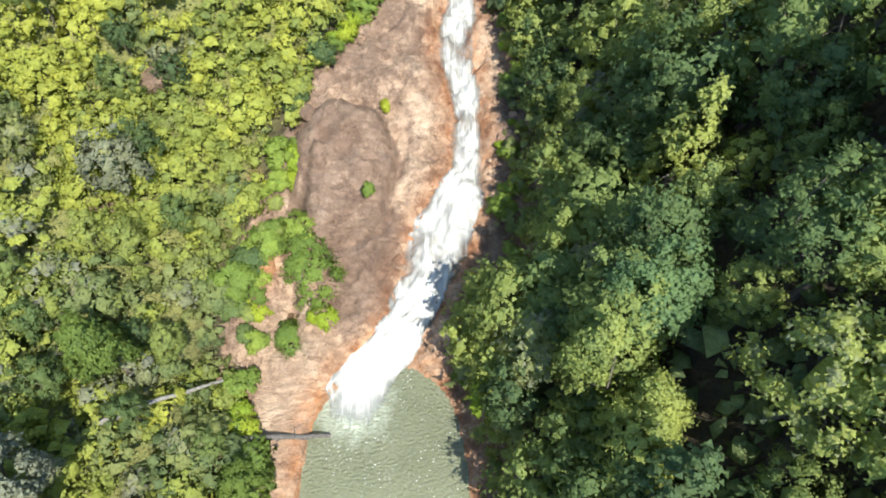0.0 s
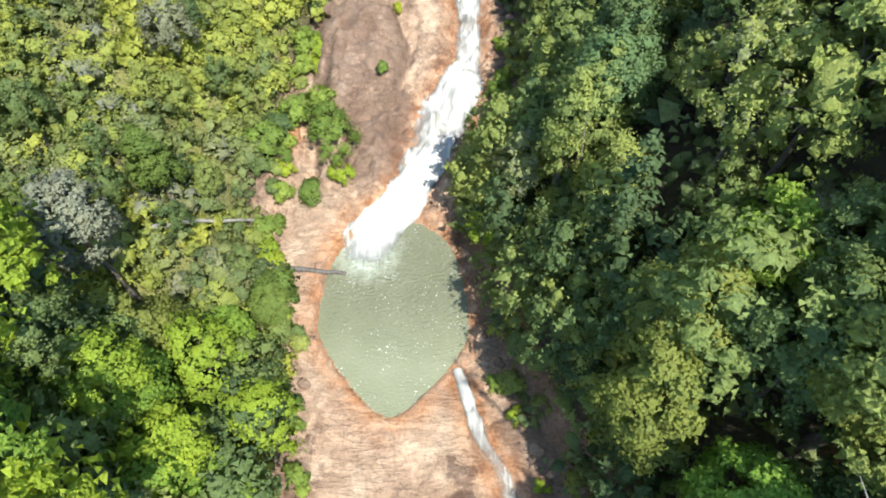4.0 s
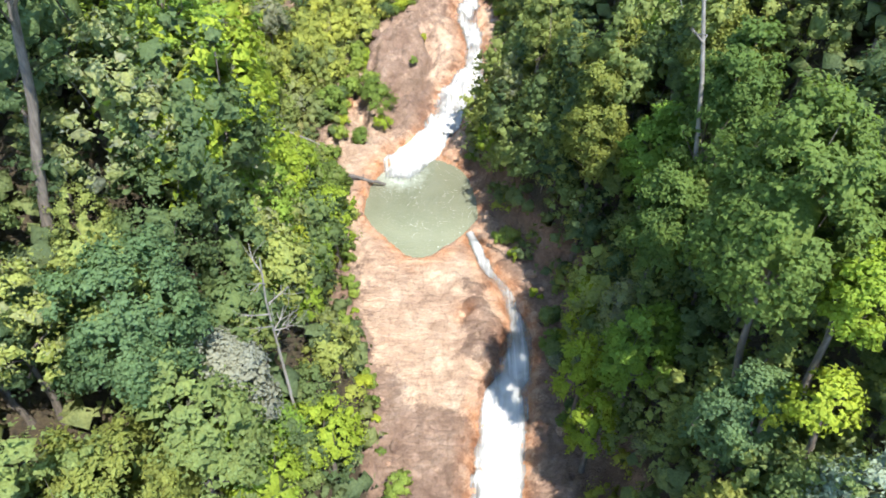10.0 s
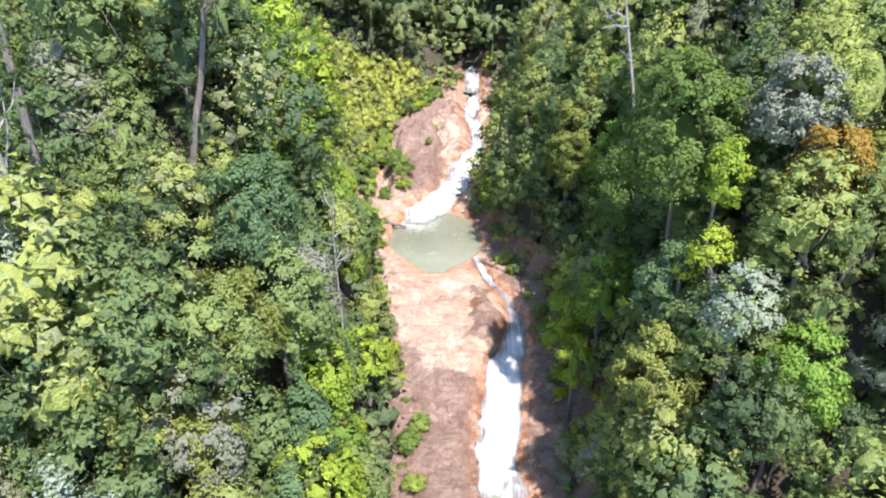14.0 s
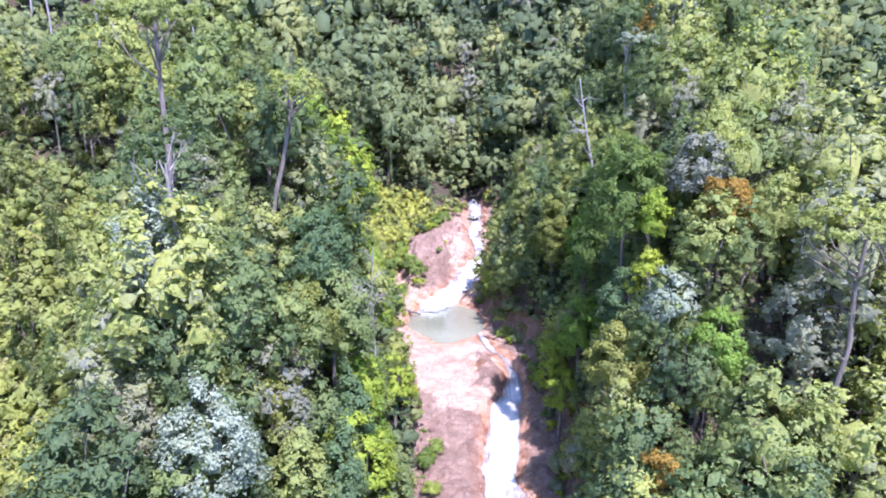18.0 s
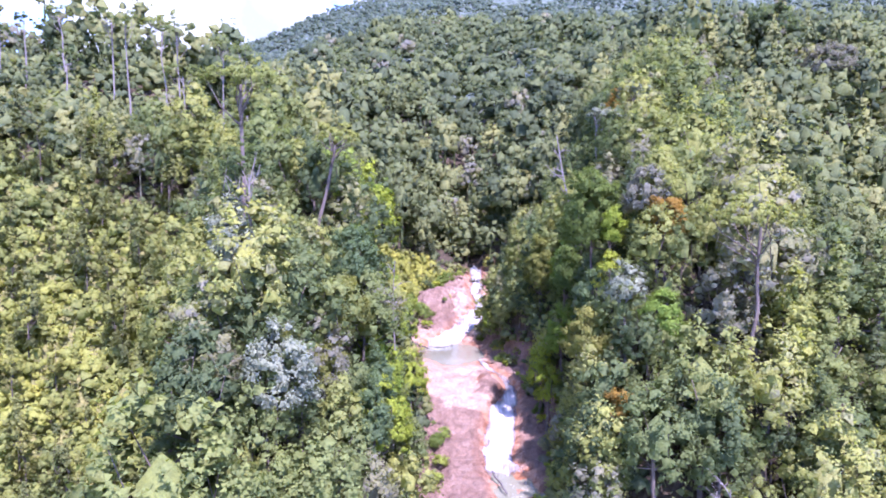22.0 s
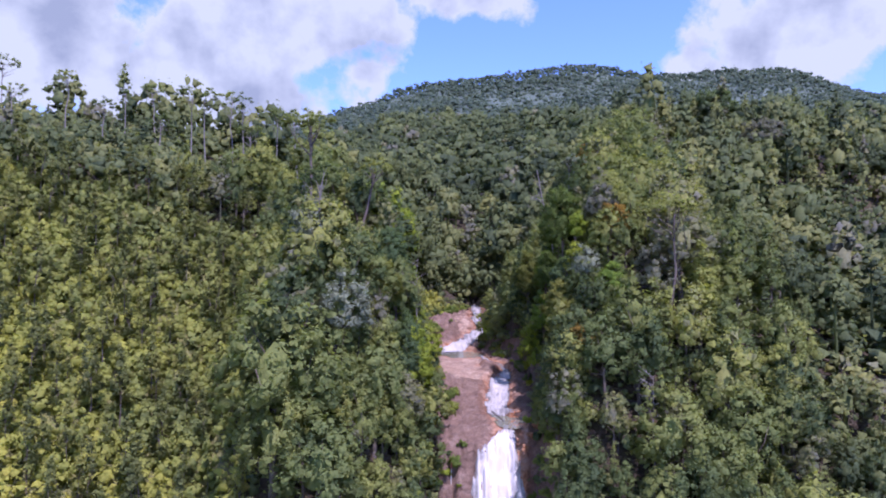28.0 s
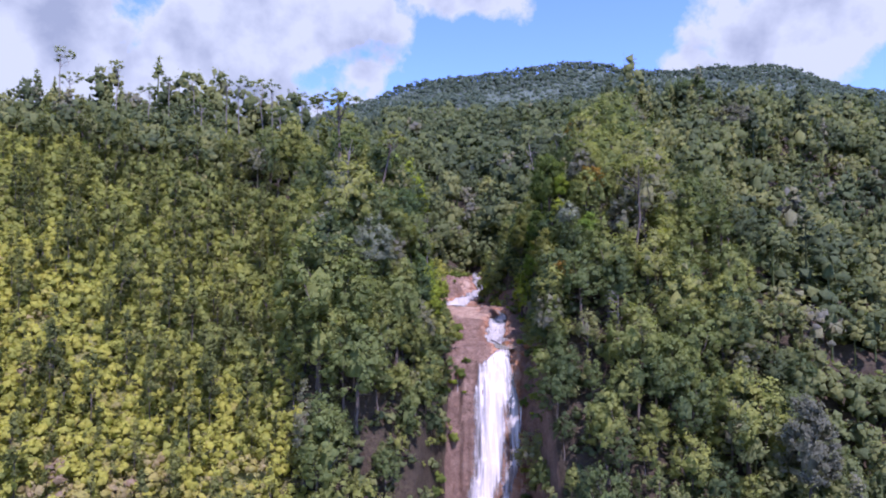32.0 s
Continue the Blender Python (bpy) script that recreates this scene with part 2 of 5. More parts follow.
def pool_material(name="pool_water", lo=(0.17, 0.185, 0.12), hi=(0.205, 0.218, 0.147)):
    """Silty green water with small ripples."""
    m, nt, b = material(name)
    p = spot(nt)
    col = ramp(nt, noise_node(nt, 0.35, 4, 0.5, p), [(0.3, lo), (0.7, hi)])
    st = nt.nodes.new("ShaderNodeMapping")
    st.inputs["Scale"].default_value = (1.0, 1.6, 1.0)
    st.inputs["Rotation"].default_value = (0, 0, 0.4)
    nt.links.new(p, st.inputs["Vector"])
    # water full of air below the cascade
    gap = nt.nodes.new("ShaderNodeVectorMath")
    gap.operation = "DISTANCE"
    gap.inputs[1].default_value = (1.5, 1.9, 0)
    nt.links.new(p, gap.inputs[0])
    churn = sums(nt, "ADD", sums(nt, "MULTIPLY", gap.outputs["Value"], 0.2), sums(nt, "MULTIPLY", noise_node(nt, 1.3, 7, 0.7, p), 0.7))
    near = ramp(nt, churn, [(0.56, (1, 1, 1)), (0.68, (0.45, 0.45, 0.45)), (0.95, (0, 0, 0))])
    col = blend(nt, near, col, (0.55, 0.60, 0.50))
    # white flecks in loose lines: sun glints put into the water's colour
    glint = sums(nt, "MULTIPLY", grey(nt, noise_node(nt, 5.0, 2, 0.5, st.outputs["Vector"]), 0.65, 0.70), grey(nt, noise_node(nt, 0.45, 4, 0.6, p), 0.45, 0.6))
    nt.links.new(blend(nt, glint, col, (0.8, 0.82, 0.78)), b.inputs["Base Color"])
    b.inputs["Roughness"].default_value = 0.04
    b.inputs["IOR"].default_value = 1.33
    south = nt.nodes.new("ShaderNodeSeparateXYZ")
    nt.links.new(p, south.inputs[0])
    rough = nt.nodes.new("ShaderNodeMapRange")
    rough.inputs["From Min"].default_value, rough.inputs["From Max"].default_value = -7.0, -2.0
    rough.inputs["To Min"].default_value, rough.inputs["To Max"].default_value = 0.25, 1.0
    nt.links.new(south.outputs["Y"], rough.inputs["Value"])
    ripple = sums(nt, "MULTIPLY", noise_node(nt, 3.4, 4, 0.62, st.outputs["Vector"]), rough.outputs["Result"])
    bump(nt, b, ripple, 1.0, 0.4)
    return m


def foam_material(name="white_water", white=0.82):
    """Falling white water: bright aerated streaks with clear gaps over the wet rock."""
    m, nt, b = material(name)
    u, v = attr(nt, "across"), attr(nt, "along")
    uv = nt.nodes.new("ShaderNodeCombineXYZ")
    nt.links.new(u, uv.inputs[0])
    nt.links.new(v, uv.inputs[1])
    st = nt.nodes.new("ShaderNodeMapping")
    st.inputs["Scale"].default_value = (2.6, 0.16, 1)
    nt.links.new(uv.outputs[0], st.inputs["Vector"])
    streak = noise_node(nt, 1.0, 7, 0.65, st.outputs["Vector"])
    clump = noise_node(nt, 0.55, 4, 0.6, spot(nt))
    body = sums(nt, "ADD", attr(nt, "foam"), sums(nt, "MULTIPLY", sums(nt, "ADD", clump, -0.5), 0.9))
    f = sums(nt, "ADD", body, sums(nt, "MULTIPLY", sums(nt, "ADD", streak, -0.5), 1.5))
    nt.links.new(ramp(nt, f, [(k, (white * r, white * g, white * c)) for k, r, g, c in ((0.15, 0.175, 0.18, 0.17), (0.35, 0.31, 0.315, 0.30), (0.55, 0.435, 0.43, 0.405), (0.85, 0.58, 0.565, 0.53))]), b.inputs["Base Color"])
    b.inputs["Roughness"].default_value = 0.5
    nt.links.new(grey(nt, sums(nt, "ADD", body, sums(nt, "MULTIPLY", sums(nt, "ADD", streak, -0.5), 1.3)), 0.08, 0.5), b.inputs["Alpha"])
    bump(nt, b, streak, 0.25, 0.08)
    return m


GROUND = ground_material()
STONE_DARK = stone_material("dark_granite", (0.5, 0.47, 0.47))
STONE_PINK = stone_material("pink_granite", (0.95, 0.9, 0.88))
STONE_IRON = stone_material("rusty_granite", (0.95, 0.68, 0.48))
LEAF = leaf_material("leaf_green", GREENS)
LEAF_WOODS = leaf_material("leaf_woods", WOOD_GREENS, "tone")
# mountain leaves: distance haze put into the colour, bluer and flatter greens
LEAF_FAR_HAZE = leaf_material("leaf_far_woods_haze", [(0.0, (0.105, 0.16, 0.125)), (0.5, (0.13, 0.19, 0.145)), (1.0, (0.16, 0.215, 0.165))], "tone", mosaic=1.6)
LEAF_SAPLING = leaf_material("leaf_sapling", [(0.0, (0.14, 0.17, 0.065)), (0.6, (0.205, 0.235, 0.08)), (1.0, (0.29, 0.305, 0.09))])
LEAF_BANK = leaf_material("leaf_bank", [(0.0, (0.15, 0.22, 0.055)), (0.5, (0.22, 0.30, 0.07)), (1.0, (0.30, 0.37, 0.08))])
LEAF_LIME = leaf_material("leaf_lime", [(0.0, (0.24, 0.33, 0.045)), (0.6, (0.32, 0.40, 0.05)), (1.0, (0.40, 0.43, 0.055))])
LEAF_GREY = leaf_material("leaf_silver", [(0.0, (0.20, 0.24, 0.165)), (1.0, (0.25, 0.295, 0.205))], clear=0.2)
LEAF_TEAL = leaf_material("leaf_teal", [(0.0, (0.115, 0.185, 0.085)), (1.0, (0.16, 0.235, 0.105))])
LEAF_OLIVE = leaf_material("leaf_olive", [(0.0, (0.21, 0.24, 0.062)), (1.0, (0.29, 0.30, 0.085))])
LEAF_BRIGHT = leaf_material("leaf_bright", [(0.0, (0.17, 0.28, 0.05)), (1.0, (0.26, 0.36, 0.065))])
LEAF_DEEP = leaf_material("leaf_deep", [(0.0, (0.10, 0.165, 0.045)), (1.0, (0.155, 0.215, 0.055))])
LEAF_DUSK = leaf_material("leaf_dusk", [(0.0, (0.185, 0.20, 0.145)), (1.0, (0.245, 0.25, 0.195))], clear=0.25)
LEAF_RUST = leaf_material("leaf_rust", [(0.0, (0.24, 0.19, 0.04)), (1.0, (0.38, 0.23, 0.05))])
LEAF_SCRUB = leaf_material("leaf_scrub", [(0.0, (0.185, 0.23, 0.085)), (0.3, (0.28, 0.32, 0.09)), (0.55, (0.38, 0.405, 0.095)), (0.8, (0.47, 0.465, 0.095)), (0.92, (0.42, 0.37, 0.17)), (1.0, (0.38, 0.29, 0.2))], "tone")
BARK = bark_material("bark_brown", (0.06, 0.05, 0.04), (0.20, 0.17, 0.14))
BARK_PALE = bark_material("bark_pale", (0.13, 0.12, 0.105), (0.33, 0.31, 0.28))
POOL = pool_material()
DARK_POOL = pool_material("brown_water", (0.05, 0.04, 0.025), (0.11, 0.07, 0.04))
FOAM = foam_material()
# falling spray: white raised to stand in for sunlight on the cliff face
SPRAY_LIT = foam_material("falling_spray_lit", 1.4)


# ---- the lie of the land ----
def lattice(ix, iy, seed):
    h = (ix * 374761393 + iy * 668265263 + seed * 1274126177) & 0xFFFFFFFF
    h = ((h ^ (h >> 13)) * 1103515245) & 0xFFFFFFFF
    return ((h ^ (h >> 16)) & 0xFFFF) / 65535.0


def vnoise(x, y, seed=0):
    """Smooth noise in -1..1."""
    ix, iy = np.floor(x).astype(np.int64), np.floor(y).astype(np.int64)
    fx, fy = x - ix, y - iy
    fx, fy = fx * fx * (3 - 2 * fx), fy * fy * (3 - 2 * fy)
    a, b = lattice(ix, iy, seed), lattice(ix + 1, iy, seed)
    c, d = lattice(ix, iy + 1, seed), lattice(ix + 1, iy + 1, seed)
    return 2 * ((a * (1 - fx) + b * fx) * (1 - fy) + (c * (1 - fx) + d * fx) * fy) - 1


def fbm(x, y, octaves=4, seed=0):
    s, a = 0, 1.0
    for k in range(octaves):
        s = s + a * vnoise(x * 2 ** k, y * 2 ** k, seed + 7 * k)
        a *= 0.5
    return s


def step(a, b, v):
    t = np.clip((v - a) / (b - a), 0, 1)
    return t * t * (3 - 2 * t)


def softmin(a, b, k):
    h = np.clip(0.5 + 0.5 * (b - a) / k, 0, 1)
    return b * (1 - h) + a * h - k * h * (1 - h)


def table(pairs):
    ks, vs = zip(*pairs)
    return lambda y: np.interp(y, ks, vs)


bed = table([(-400, -40), (-60, -36), (-53, -32), (-46, -7), (-43.5, -5), (-34, -4.2), (-30, -3.2), (-26, -1.6), (-20, -0.4), (-12, 0.25), (-9, 0.3), (4, 0.3), (14, 2.5), (25, 4), (38, 5.5), (60, 11), (90, 26), (150, 52), (215, 80)])
rock_left = table([(-70, -2), (-55, -0.5), (-50, 0.6), (-46, 1.2), (-38, 1), (-30, 2), (-26, 0.8), (-20, -1.8), (-15, -2.1), (-9, -3), (-5, -3.4), (0, -5.2), (3, -5.8), (6, -5.6), (10, -5.6), (14, -4.8), (18, -3.6), (22.5, -3.4), (27, -0.2), (32, 2.5), (38, 4), (44, 7), (60, 8)])
rock_right = table([(-70, 12.6), (-54, 12.2), (-48, 12.6), (-45, 13.2), (-34, 14.5), (-30, 15.3), (-20, 14.4), (-14, 13.6), (-9, 11.4), (-5, 9.9), (0, 9), (2.4, 8.2), (6, 9.3), (10, 11.6), (14, 11.4), (18, 12.1), (22, 13), (27, 13.3), (32, 12), (38, 12.5), (44, 10), (60, 9)])
bank_foot = table([(-400, -40), (-80, -36), (-66, -26), (-57, -12), (-50, -6.5), (-43.5, -5), (-34, -4.2), (-30, -3.2), (-26, -1.6), (-20, -0.4), (-12, 0.25), (4, 0.3), (14, 2.5), (25, 4), (38, 5.5), (60, 11), (90, 26), (150, 52), (215, 80)])
right_climb = table([(-60, 1.5), (-45, 1.8), (-34, 2.4), (-20, 1.85), (0, 1.35), (15, 1.3), (40, 1.1)])
ridge = table([(-110, -40), (-75, -26), (-60, -10), (-50, 2), (-42, 13), (-34, 20), (-20, 24), (-10, 26), (48, 53), (90, 62)])
left_climb = table([(-60, 2.2), (-40, 2.2), (-15, 1.9), (-6, 0.8), (8, 0.7), (20, 0.45), (40, 0.7)])
back = table([(40, 5.5), (60, 11), (90, 26), (150, 52), (215, 80), (300, 100), (400, 120), (560, 195), (700, 268), (820, 255), (1300, 120), (4000, 60)])
mount = table([(-900, 0.3), (-400, 0.45), (-250, 0.63), (-113, 0.83), (-58, 0.9), (60, 0.955), (135, 1.0), (286, 0.97), (417, 0.99), (493, 0.9), (700, 0.75), (1300, 0.4)])
chute_x = table([(-44, 10), (-38, 10.2), (-33.5, 9.2), (-31, 9.0), (-28.6, 9.4), (-25, 9.8), (-22.2, 10.6), (-19.7, 11.4), (-16.7, 11.6), (-14.1, 10.8), (-11.6, 9.4), (-7.5, 8.1)])
chute_w = table([(-44, 1.6), (-36, 2.4), (-33.5, 1.8), (-31, 1.9), (-25, 1.9), (-22, 1.6), (-19.7, 1.25), (-16.7, 0.8), (-11.6, 0.5), (-7.5, 0.5)])
chute_drop = table([(-44, 0.3), (-36, 0.9), (-34, 0.8), (-30, 1.1), (-25, 1.2), (-20, 1.1), (-14, 0.7), (-9, 0.45)])
fall_x = table([(-1, 0.9), (1, 1.4), (3, 2.1), (5.4, 3.85), (7.6, 5.4), (9.9, 6.3), (11.8, 7.1), (14.5, 8.1), (18, 9.3), (22.4, 9.3), (27.2, 8.4), (32.3, 9.2), (38, 9.3), (46, 9)])
fall_w = table([(-1, 2.4), (1, 2.3), (3, 2.15), (5.4, 1.9), (7.6, 1.55), (9.9, 2.0), (11.8, 2.2), (14.5, 2.0), (18, 1.15), (22.4, 1.15), (27.2, 1.5), (32.3, 1.25), (38, 1.4), (46, 1.2)])


def pool_ring(x, y):
    wob = 1 + 0.05 * vnoise(x * 0.35 + 3, y * 0.35, 5)
    p = 2.3 - 0.75 * step(3.5, 6.0, -y)
    return ((np.abs(x - 3.7) / 5.3) ** p + (np.abs(y + 3) / 7.6) ** p) ** (1 / p) * wob


def dome(x, y):
    """How far out from the middle of the grey dome, 1 at its uneven edge."""
    return np.sqrt(((x - 0.4) / 3.5) ** 2 + ((y - 17.0 - 0.3 * x) / 5.8) ** 2) * (1 + 0.22 * fbm(x * 0.35 + 5, y * 0.35, 4, 13))


def bulge(x, y):
    """The same for the dark knob beside the chute."""
    return np.sqrt(((x - 8.9 + 0.18 * (y + 19)) / 1.5) ** 2 + ((y + 18.4) / 3.6) ** 2) * (1 + 0.4 * fbm(x * 0.6, y * 0.6 + 4, 4, 14))


def land(x, y):
    """Height of the ground, and how far the place is from the bare rock on the left and on the right."""
    wig = 0.9 * fbm(x * 0.13, y * 0.21, 3, 3) * step(-60, -50, y)
    dl, dr = rock_left(y) + wig - x, x - rock_right(y) - wig
    # buttresses of the cliff under the tall fall
    rib = fbm(x * 0.5, y * 0.12, 4, 33) + 0.5 * np.abs(fbm(x * 1.1, y * 0.5, 3, 35))
    b = bed(y + 0.75 * rib * step(44.5, 47, -y))
    # hillside on the left: scrubby plane and a wooded spur beside the stream
    yy = -12 - softmin(-(y + 12), 0 * y, 8) * 0.3 + softmin(y + 12, 0 * y, 8)
    plane = 13.5 - 0.45 * (np.maximum(x, -50) + 47) + 0.12 * (np.minimum(x, -50) + 50) * -1 + np.where(yy < -33, 0.62, 0.86) * (yy + 33)
    spur = 17 * np.exp(-((x + 13) / 10.5) ** 2) * step(-78, -52, y) * (1 - step(-14, 2, y))
    foot = bank_foot(y)
    left = softmin(plane + spur, foot + left_climb(y) * np.maximum(dl, 0) + 0.3, 3.0)
    # steep wooded flank on the right and its crest
    crest = ridge(y) - np.maximum(x - 26, 0) * 0.4 * (1 - step(-20, 0, y)) - 0.25 * np.maximum(x - 40, 0) * step(-20, 0, y)
    right = softmin(crest, foot + right_climb(y) * np.maximum(dr, 0) + 0.2, 4.0)
    inner = b + 0.05 * np.maximum(7 - x, 0) * step(-30, -18, y)
    # dome of grey granite beside the upper cascade
    r = dome(x, y)
    inner = inner + 2.3 * np.clip(1 - r * r, 0, 1) ** 0.45 - 0.4 * np.exp(-((r - 1.05) / 0.06) ** 2)
    r = np.sqrt(((x - 5.0) / 4.0) ** 2 + ((y - 27) / 7.0) ** 2)
    inner = inner + 1.0 * np.clip(1 - r * r, 0, 1)
    r = np.sqrt(((x + 1.5) / 2.6) ** 2 + ((y - 3.6) / 2.6) ** 2)
    inner = inner + 0.9 * np.clip(1 - r * r, 0, 1)
    r = bulge(x, y)
    inner = inner + 0.8 * np.clip(1 - r * r, 0, 1) ** 0.8
    # gully with its own small pool left of the dome
    inner = inner - 1.1 * np.exp(-((x + 2.9 - 0.1 * (y - 8)) / 0.9) ** 2) * step(4.5, 7, y) * (1 - step(15, 20, y))
    relief = 0.32 * fbm(x * 0.55 + 0.4 * y * 0.55, y * 0.45, 3, 11) + 0.22 * np.abs(fbm(x * 1.1, y * 0.7 - x * 0.5, 2, 21))
    inner = inner + relief * (0.55 + 1.1 * step(2, 6, y) + 0.9 * step(22, 30, -y))
    across, along = 0.74 * x - 0.67 * y, 0.67 * x + 0.74 * y
    strata = 1 - np.abs(fbm(across * 0.9, along * 0.22, 2, 27))
    inner = inner + 0.30 * strata * (0.06 + 1.7 * step(3, 7, y) + 0.5 * step(20, 26, -y))
    inner = inner - 0.55 * np.exp(-(((x - 7.5) / 0.45) ** 2 + ((y + 16.4) / 0.6) ** 2) ** 2)
    beds = fbm(x * 0.32 - y * 0.22, y * 0.5 + x * 0.35, 3, 17) * 3.2
    inner = inner + 0.42 * (np.floor(beds) + step(0.0, 0.35, beds - np.floor(beds)) - beds) * (0.14 + 0.9 * step(3, 7, y) + 0.7 * step(20, 27, -y))
    # layered ledges beside the lower falls
    ledge = (np.round((inner + 0.25 * y) / 0.8) * 0.8 - (inner + 0.25 * y)) * 0.35
    inner = inner + ledge * step(20, 27, -y)
    # channels of the falls
    on = step(2, 5, y) * (1 - step(48, 55, y))
    inner = inner - on * 0.75 * np.exp(-(np.abs(x - fall_x(y)) / (fall_w(y) * 1.1)) ** 4)
    on = step(6, 9, -y) * (1 - step(43, 46, -y))
    inner = inner - on * chute_drop(y) * np.exp(-(np.abs(x - chute_x(y)) / (chute_w(y) * 1.15)) ** 4)
    ring = pool_ring(x, y)
    mouth = np.exp(-((x - 8.2) / 0.6) ** 2 - ((y + 8.2) / 1.6) ** 2)
    rim = np.maximum(inner, 0.05 + 0.5 * np.clip(ring - 1, 0, 0.7) - 0.4 * mouth)
    inner = np.where(ring < 1.25, np.where(ring < 1, -1.6 * (1 - ring ** 3) + 0.05 - 0.3 * mouth, rim), inner)
    z = np.where(dl > 0, np.maximum(left, b) + inner * 0 , np.where(dr > 0, np.maximum(right, b), inner))
    # ease the rock into both banks
    z = np.where((dl > -1) & (dl <= 0), z + 0.0, z)
    k = np.clip(np.maximum(dl, dr) / 2.5, 0, 1)
    edge = np.where(dl > 0, inner * (1 - k) + z * k, np.where(dr > 0, inner * (1 - k) + z * k, z))
    z = np.where((dl > 0) | (dr > 0), np.maximum(edge, np.where(ring < 1.3, 0.1, -99)), z)
    away = np.maximum(dl, dr)
    z = z + step(1, 6, away) * (0.9 * fbm(x * 0.12, y * 0.12, 4, 31) + 0.25 * fbm(x * 0.7, y * 0.7, 3, 41))
    # the valley above the falls and the mountain behind
    side = np.sqrt((x - 9) ** 2 + 16) - 4
    flank = np.where(x > 9, np.minimum(side * 0.55, 26), np.minimum(side * 0.5, 14)) * (1 - 0.75 * step(90, 210, y)) * (1 - step(260, 420, y))
    low = 1 - 0.34 * step(20, 130, -x) * (1 - step(350, 620, y))
    far = back(y) * low * (1 + (mount(x) - 1) * step(350, 620, y)) + flank + 6 * fbm(x * 0.011, y * 0.011, 4, 51) * step(90, 250, y)
    z = z - 11 * np.exp(-((x - 88) / 28) ** 2 - ((y - 10) / 15) ** 2) + 15 * np.exp(-((x - 98) / 36) ** 2 - ((y - 56) / 17) ** 2)
    w = step(38, 85, y)
    z = z * (1 - w) + far * w
    # low country downstream
    w = step(60, 95, -y)
    z = np.maximum(z, -38 + 3 * fbm(x * 0.02, y * 0.02, 3, 61) * w)
    return z, dl, dr


def graded(fine_lo, fine_hi, fine, mid_lo, mid_hi, mid, far_lo, far_hi):
    out = list(np.arange(fine_lo, fine_hi, fine))
    v, s = fine_hi, fine
    while v < far_hi:
        out.append(v)
        s = min(s * 1.25, mid) if v < mid_hi else s * 1.12
        v += s
    out.append(far_hi)
    v, s = fine_lo, fine
    while v > far_lo:
        s = min(s * 1.25, mid) if v > mid_lo else s * 1.12
        v -= s
        out.insert(0, max(v, far_lo))
    return np.array(out)


def mesh_from(name, verts, faces, mat, attrs=None, smooth=True):
    """A mesh from four-cornered faces; -1 as the fourth corner makes a triangle."""
    me = bpy.data.meshes.new(name)
    me.vertices.add(len(verts))
    me.vertices.foreach_set("co", np.asarray(verts, np.float32).ravel())
    faces = np.asarray(faces, np.int32)
    n = len(faces)
    sides = (faces >= 0).sum(1)
    flat = faces.ravel()
    flat = flat[flat >= 0]
    me.loops.add(len(flat))
    me.loops.foreach_set("vertex_index", flat)
    me.polygons.add(n)
    me.polygons.foreach_set("loop_start", np.concatenate([[0], np.cumsum(sides)[:-1]]).astype(np.int32))
    me.polygons.foreach_set("use_smooth", np.full(n, smooth))
    for key, v in (attrs or {}).items():
        a = me.attributes.new(key, "FLOAT", "POINT")
        a.data.foreach_set("value", np.asarray(v, np.float32))
    me.materials.append(mat)
    me.update()
    me.validate()
    return me


def grid_faces(nx, ny):
    i = np.arange(nx * ny).reshape(ny, nx)
    return np.stack([i[:-1, :-1], i[:-1, 1:], i[1:, 1:], i[1:, :-1]], -1).reshape(-1, 4)


